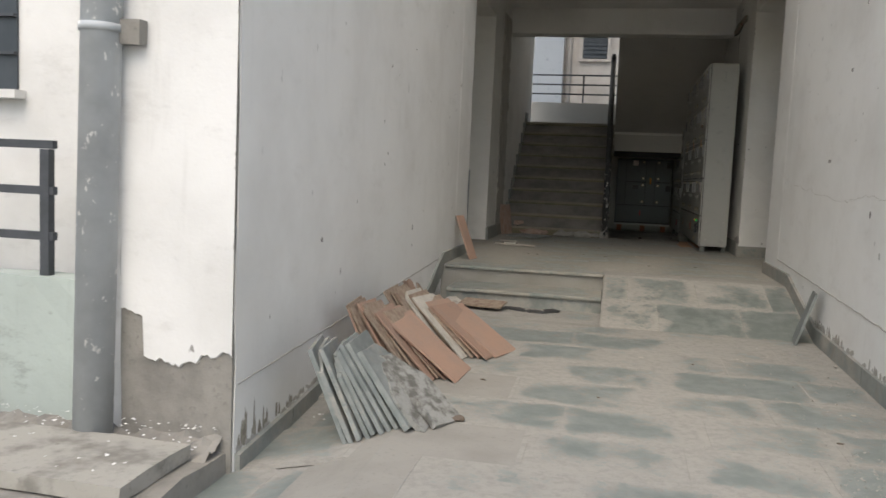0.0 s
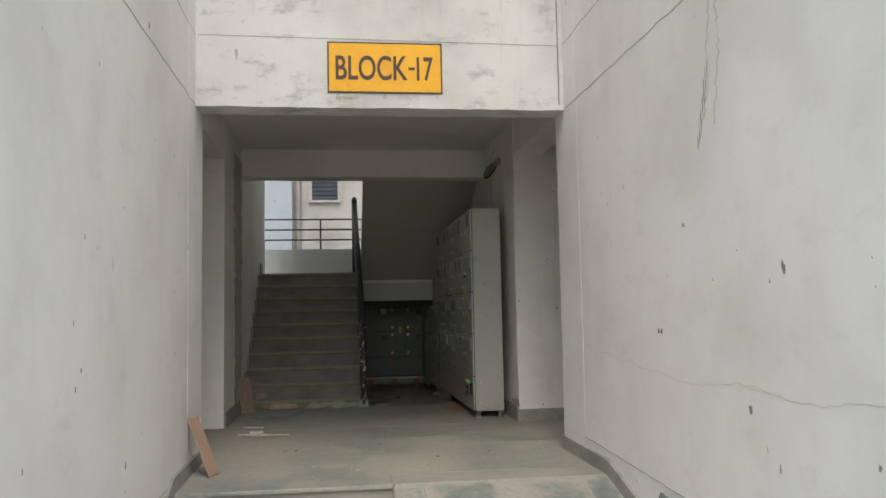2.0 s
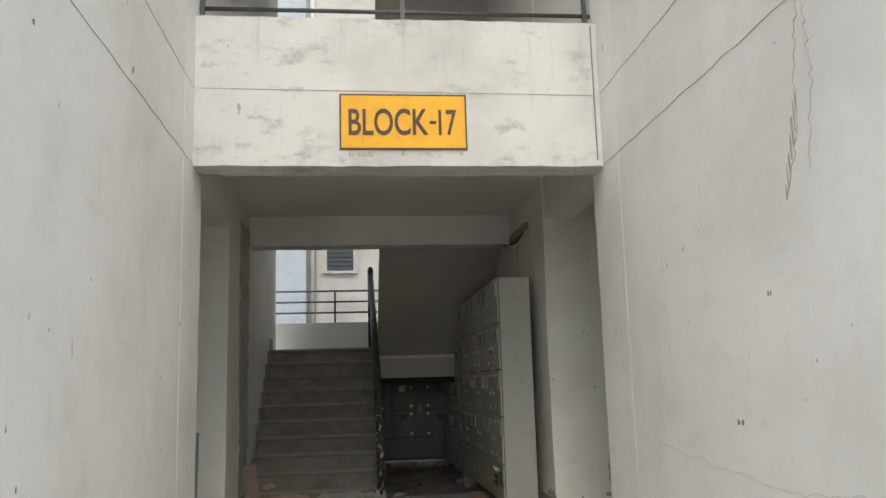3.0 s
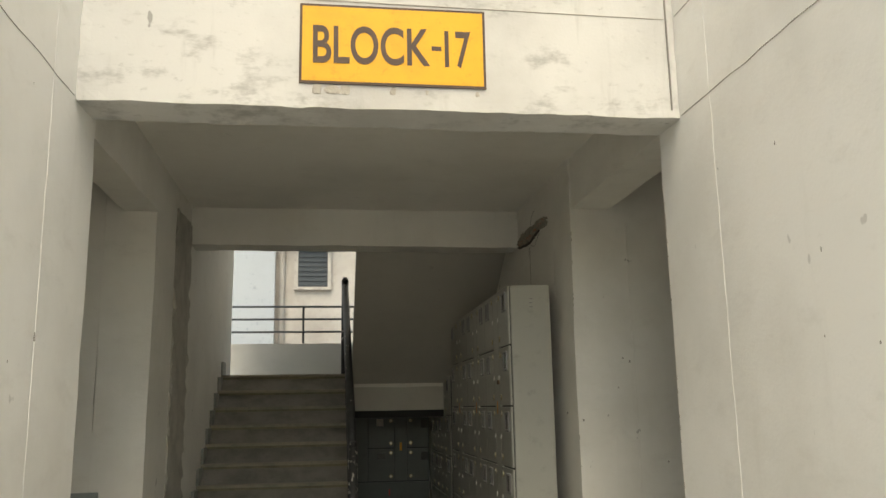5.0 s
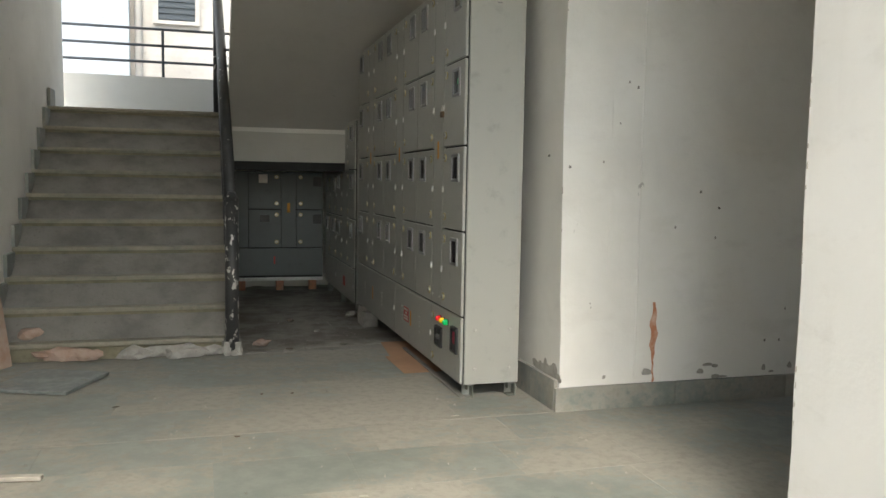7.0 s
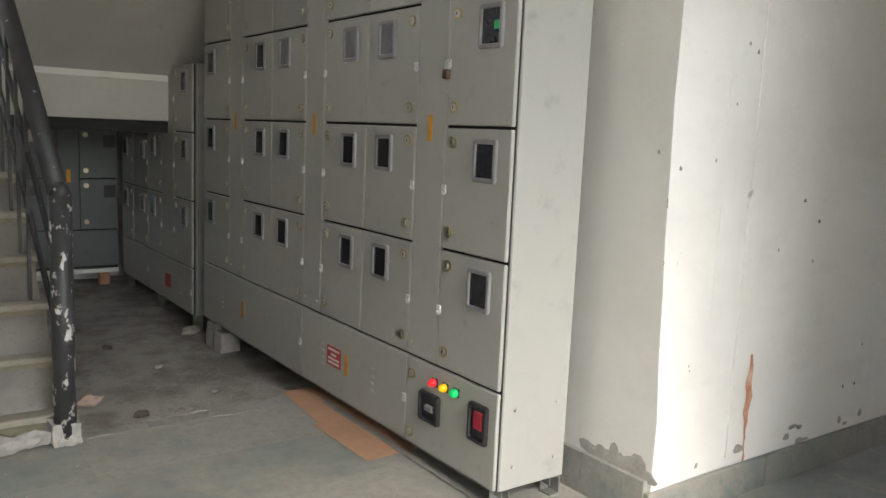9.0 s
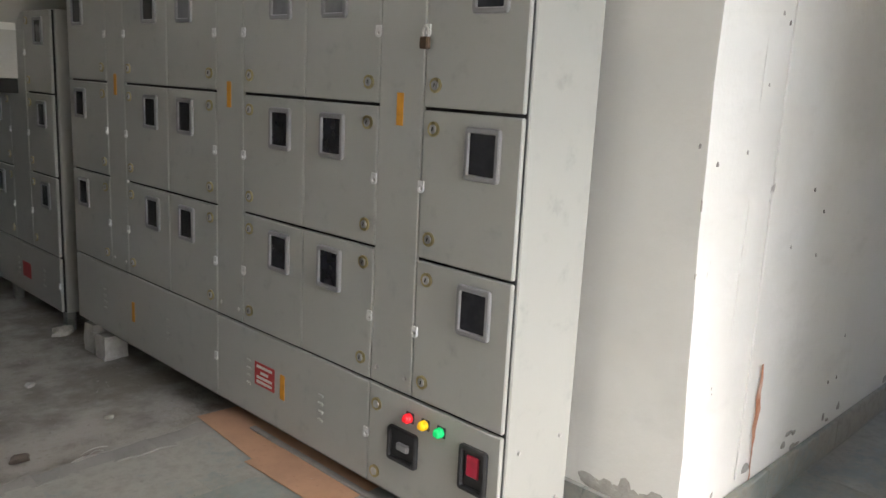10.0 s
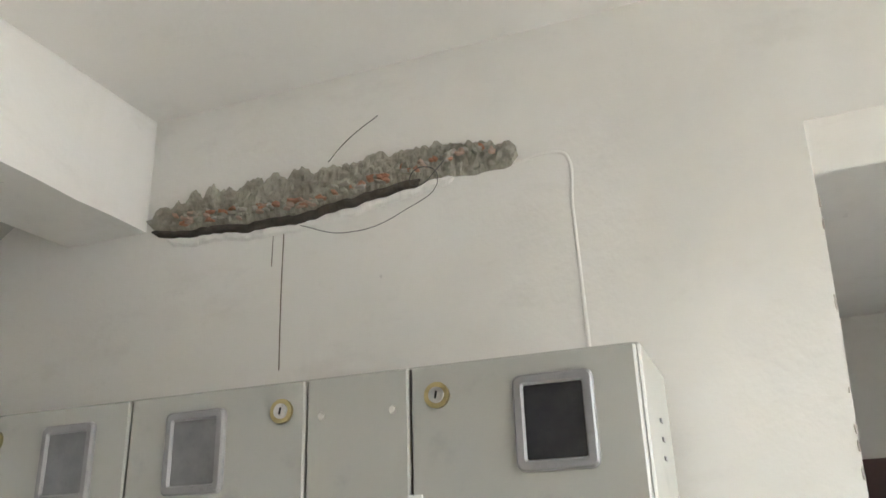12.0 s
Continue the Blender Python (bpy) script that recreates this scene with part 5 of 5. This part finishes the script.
for i, (x, y) in enumerate(((-1.0, 5.90), (-0.9, 5.86), (-0.75, 5.88), (-0.6, 5.83), (-0.48, 5.90))):
    part("scrap", lump_bm(0.23 - 0.02 * i, 0.05 + 0.02 * (i in (0, 4)), 0.03, 40 + i), WIRE, rags, "", pose(x, y, 0.008, 0, 0, 25 * math.sin(2.1 * i)))

bmg = bmesh.new()
rd = random.Random(9)
for i in range(900):
    k = rd.random()
    if k < 0.45:
        x, y = rd.uniform(0.2, 1.28), rd.uniform(1.2, 5.2)
        x = 1.28 - (1.28 - x) * rd.random()
        z = slope(y)
    elif k < 0.75:
        x, y, z = rd.uniform(-1.4, 1.25), rd.uniform(6.7, 10.7), PORCH
    else:
        x, y, z = rd.uniform(-0.1, 0.9), rd.uniform(10.95, 13.5), 0.172
    s = rd.uniform(0.003, 0.010)
    vs = [bmg.verts.new((x + s * rd.uniform(-1, 1), y + s * rd.uniform(-1, 1), z + (0 if j < 3 else s * 0.9) + 0.002)) for j in range(4)]
    for a, b, c in ((0, 1, 2), (0, 1, 3), (1, 2, 3), (0, 2, 3)):
        bmg.faces.new((vs[a], vs[b], vs[c]))
for i in range(900):
    x, y = 0.95 + 0.16 * rd.gauss(0, 1), 2.55 + 0.35 * rd.gauss(0, 1)
    x = min(x, 1.27)
    s0 = rd.uniform(0.002, 0.008)
    vs = [bmg.verts.new((x + s0 * rd.uniform(-1, 1), y + s0 * rd.uniform(-1, 1), slope(y) + (0 if j < 3 else s0 * 0.9) + 0.001)) for j in range(4)]
    for p0, p1, p2 in ((0, 1, 2), (0, 1, 3), (1, 2, 3), (0, 2, 3)):
        bmg.faces.new((vs[p0], vs[p1], vs[p2]))
solid("grit", bmg, PATCH, "loose grit and plaster crumbs on the floors", "debris", "stuff")

bmf = bmesh.new()
for i in range(190):
    if i < 110:
        x, y = rd.uniform(-2.6, -1.52), 2.60 - 0.14 * rd.random() ** 2
        z = -0.095 + 0.5 * (y - 2.46)
    elif i < 125:
        x, y, z = rd.uniform(-2.4, -1.6), rd.uniform(2.1, 2.5), -0.045
    else:
        x, y = XL + 0.03 + 0.25 * rd.random() ** 2, rd.uniform(2.7, 6.0)
        z = slope(y, x)
    s, a = rd.uniform(0.004, 0.013), rd.uniform(0, 6.28)
    vs = [bmf.verts.new((x + s * math.cos(a + k * 1.57) * rd.uniform(0.4, 1), y + s * math.sin(a + k * 1.57) * rd.uniform(0.4, 1), z + 0.003 + rd.uniform(0, 0.006))) for k in range(4)]
    bmf.faces.new(vs)
solid("plaster_flakes", bmf, FRONT, "flakes of fallen white plaster at the wall's foot", "debris", "stuff")
tagged(new("newel_base", mesh_of(rough_box(-0.222, -0.118, 10.76, 10.86, PORCH - 0.004, PORCH + 0.085, 0.022, 0.008, 61), PATCH, "newel_base")), "rough pale mortar block round the newel post's foot", "plinth")
straw = thing("dry_straw", "small tangle of dry straw on the rough concrete floor", "litter")
rs = random.Random(31)
for i in range(16):
    x, y, a, l = 0.33 + rs.gauss(0, 0.09), 11.02 + rs.gauss(0, 0.03), rs.uniform(-0.5, 0.5), rs.uniform(0.05, 0.13)
    tube("stalk", [(x, y, 0.174), (x + l / 2 * math.cos(a), y + l / 2 * math.sin(a) + 0.006, 0.182), (x + l * math.cos(a), y + l * math.sin(a), 0.174)], 0.0016, PVC, straw, 2)
tagged(new("plaster_lump", mesh_of(lump_bm(0.11, 0.11, 0.10, 77), PATCH, "plaster_lump")), "lump of pale mortar round the newel post's foot", "rubble").location = (-0.17, 10.80, PORCH + 0.02)

# ---- paving slabs, last ----
rp = random.Random(5)


def pave(root, x0, x1, y0, y1, height, rows, name="paving_slab", stone=None):
    """Courses of stone slabs of uneven lengths, each a little proud of its mortar."""
    n = len(rows)
    y = y0
    for dy in rows:
        x = x0 - rp.uniform(0, 0.4)
        while x < x1:
            w = rp.choice((0.52, 0.58, 0.62, 0.7))
            a, b = max(x, x0) + 0.0006, min(x + w, x1) - 0.0006
            if b - a > 0.05:
                bm = box_bm(a, b, y + 0.0006, y + dy - 0.0006, -0.02, 0.0)
                for v in bm.verts:
                    v.co.z += height(v.co.y, v.co.x)
                part(name, bm, stone or KOTA, root)
            x += w
        y += dy


pave(floor_low, -2.4, XR - 0.023, 1.0, 6.0, slope, [0.42] * 11 + [0.38])
pave(ramp_body, -0.10, XR - 0.023, 5.44, 6.5, lambda y, x: -0.008 + (y - 5.44) * 0.2455, [0.52, 0.54], stone=KOTA_RAMP)
pave(floor_porch, -1.46, XR - 0.03, 6.81, 7.6, lambda y, x: PORCH, [0.4, 0.39], stone=KOTA_PORCH)
pave(floor_porch, -3.0, 4.5, 7.6, 9.14, lambda y, x: PORCH, [0.4, 0.4, 0.4, 0.34], stone=KOTA_PORCH)
pave(floor_porch, -1.53, 1.28, 9.15, 10.82, lambda y, x: PORCH, [0.42, 0.42, 0.42, 0.41], stone=KOTA_PORCH)
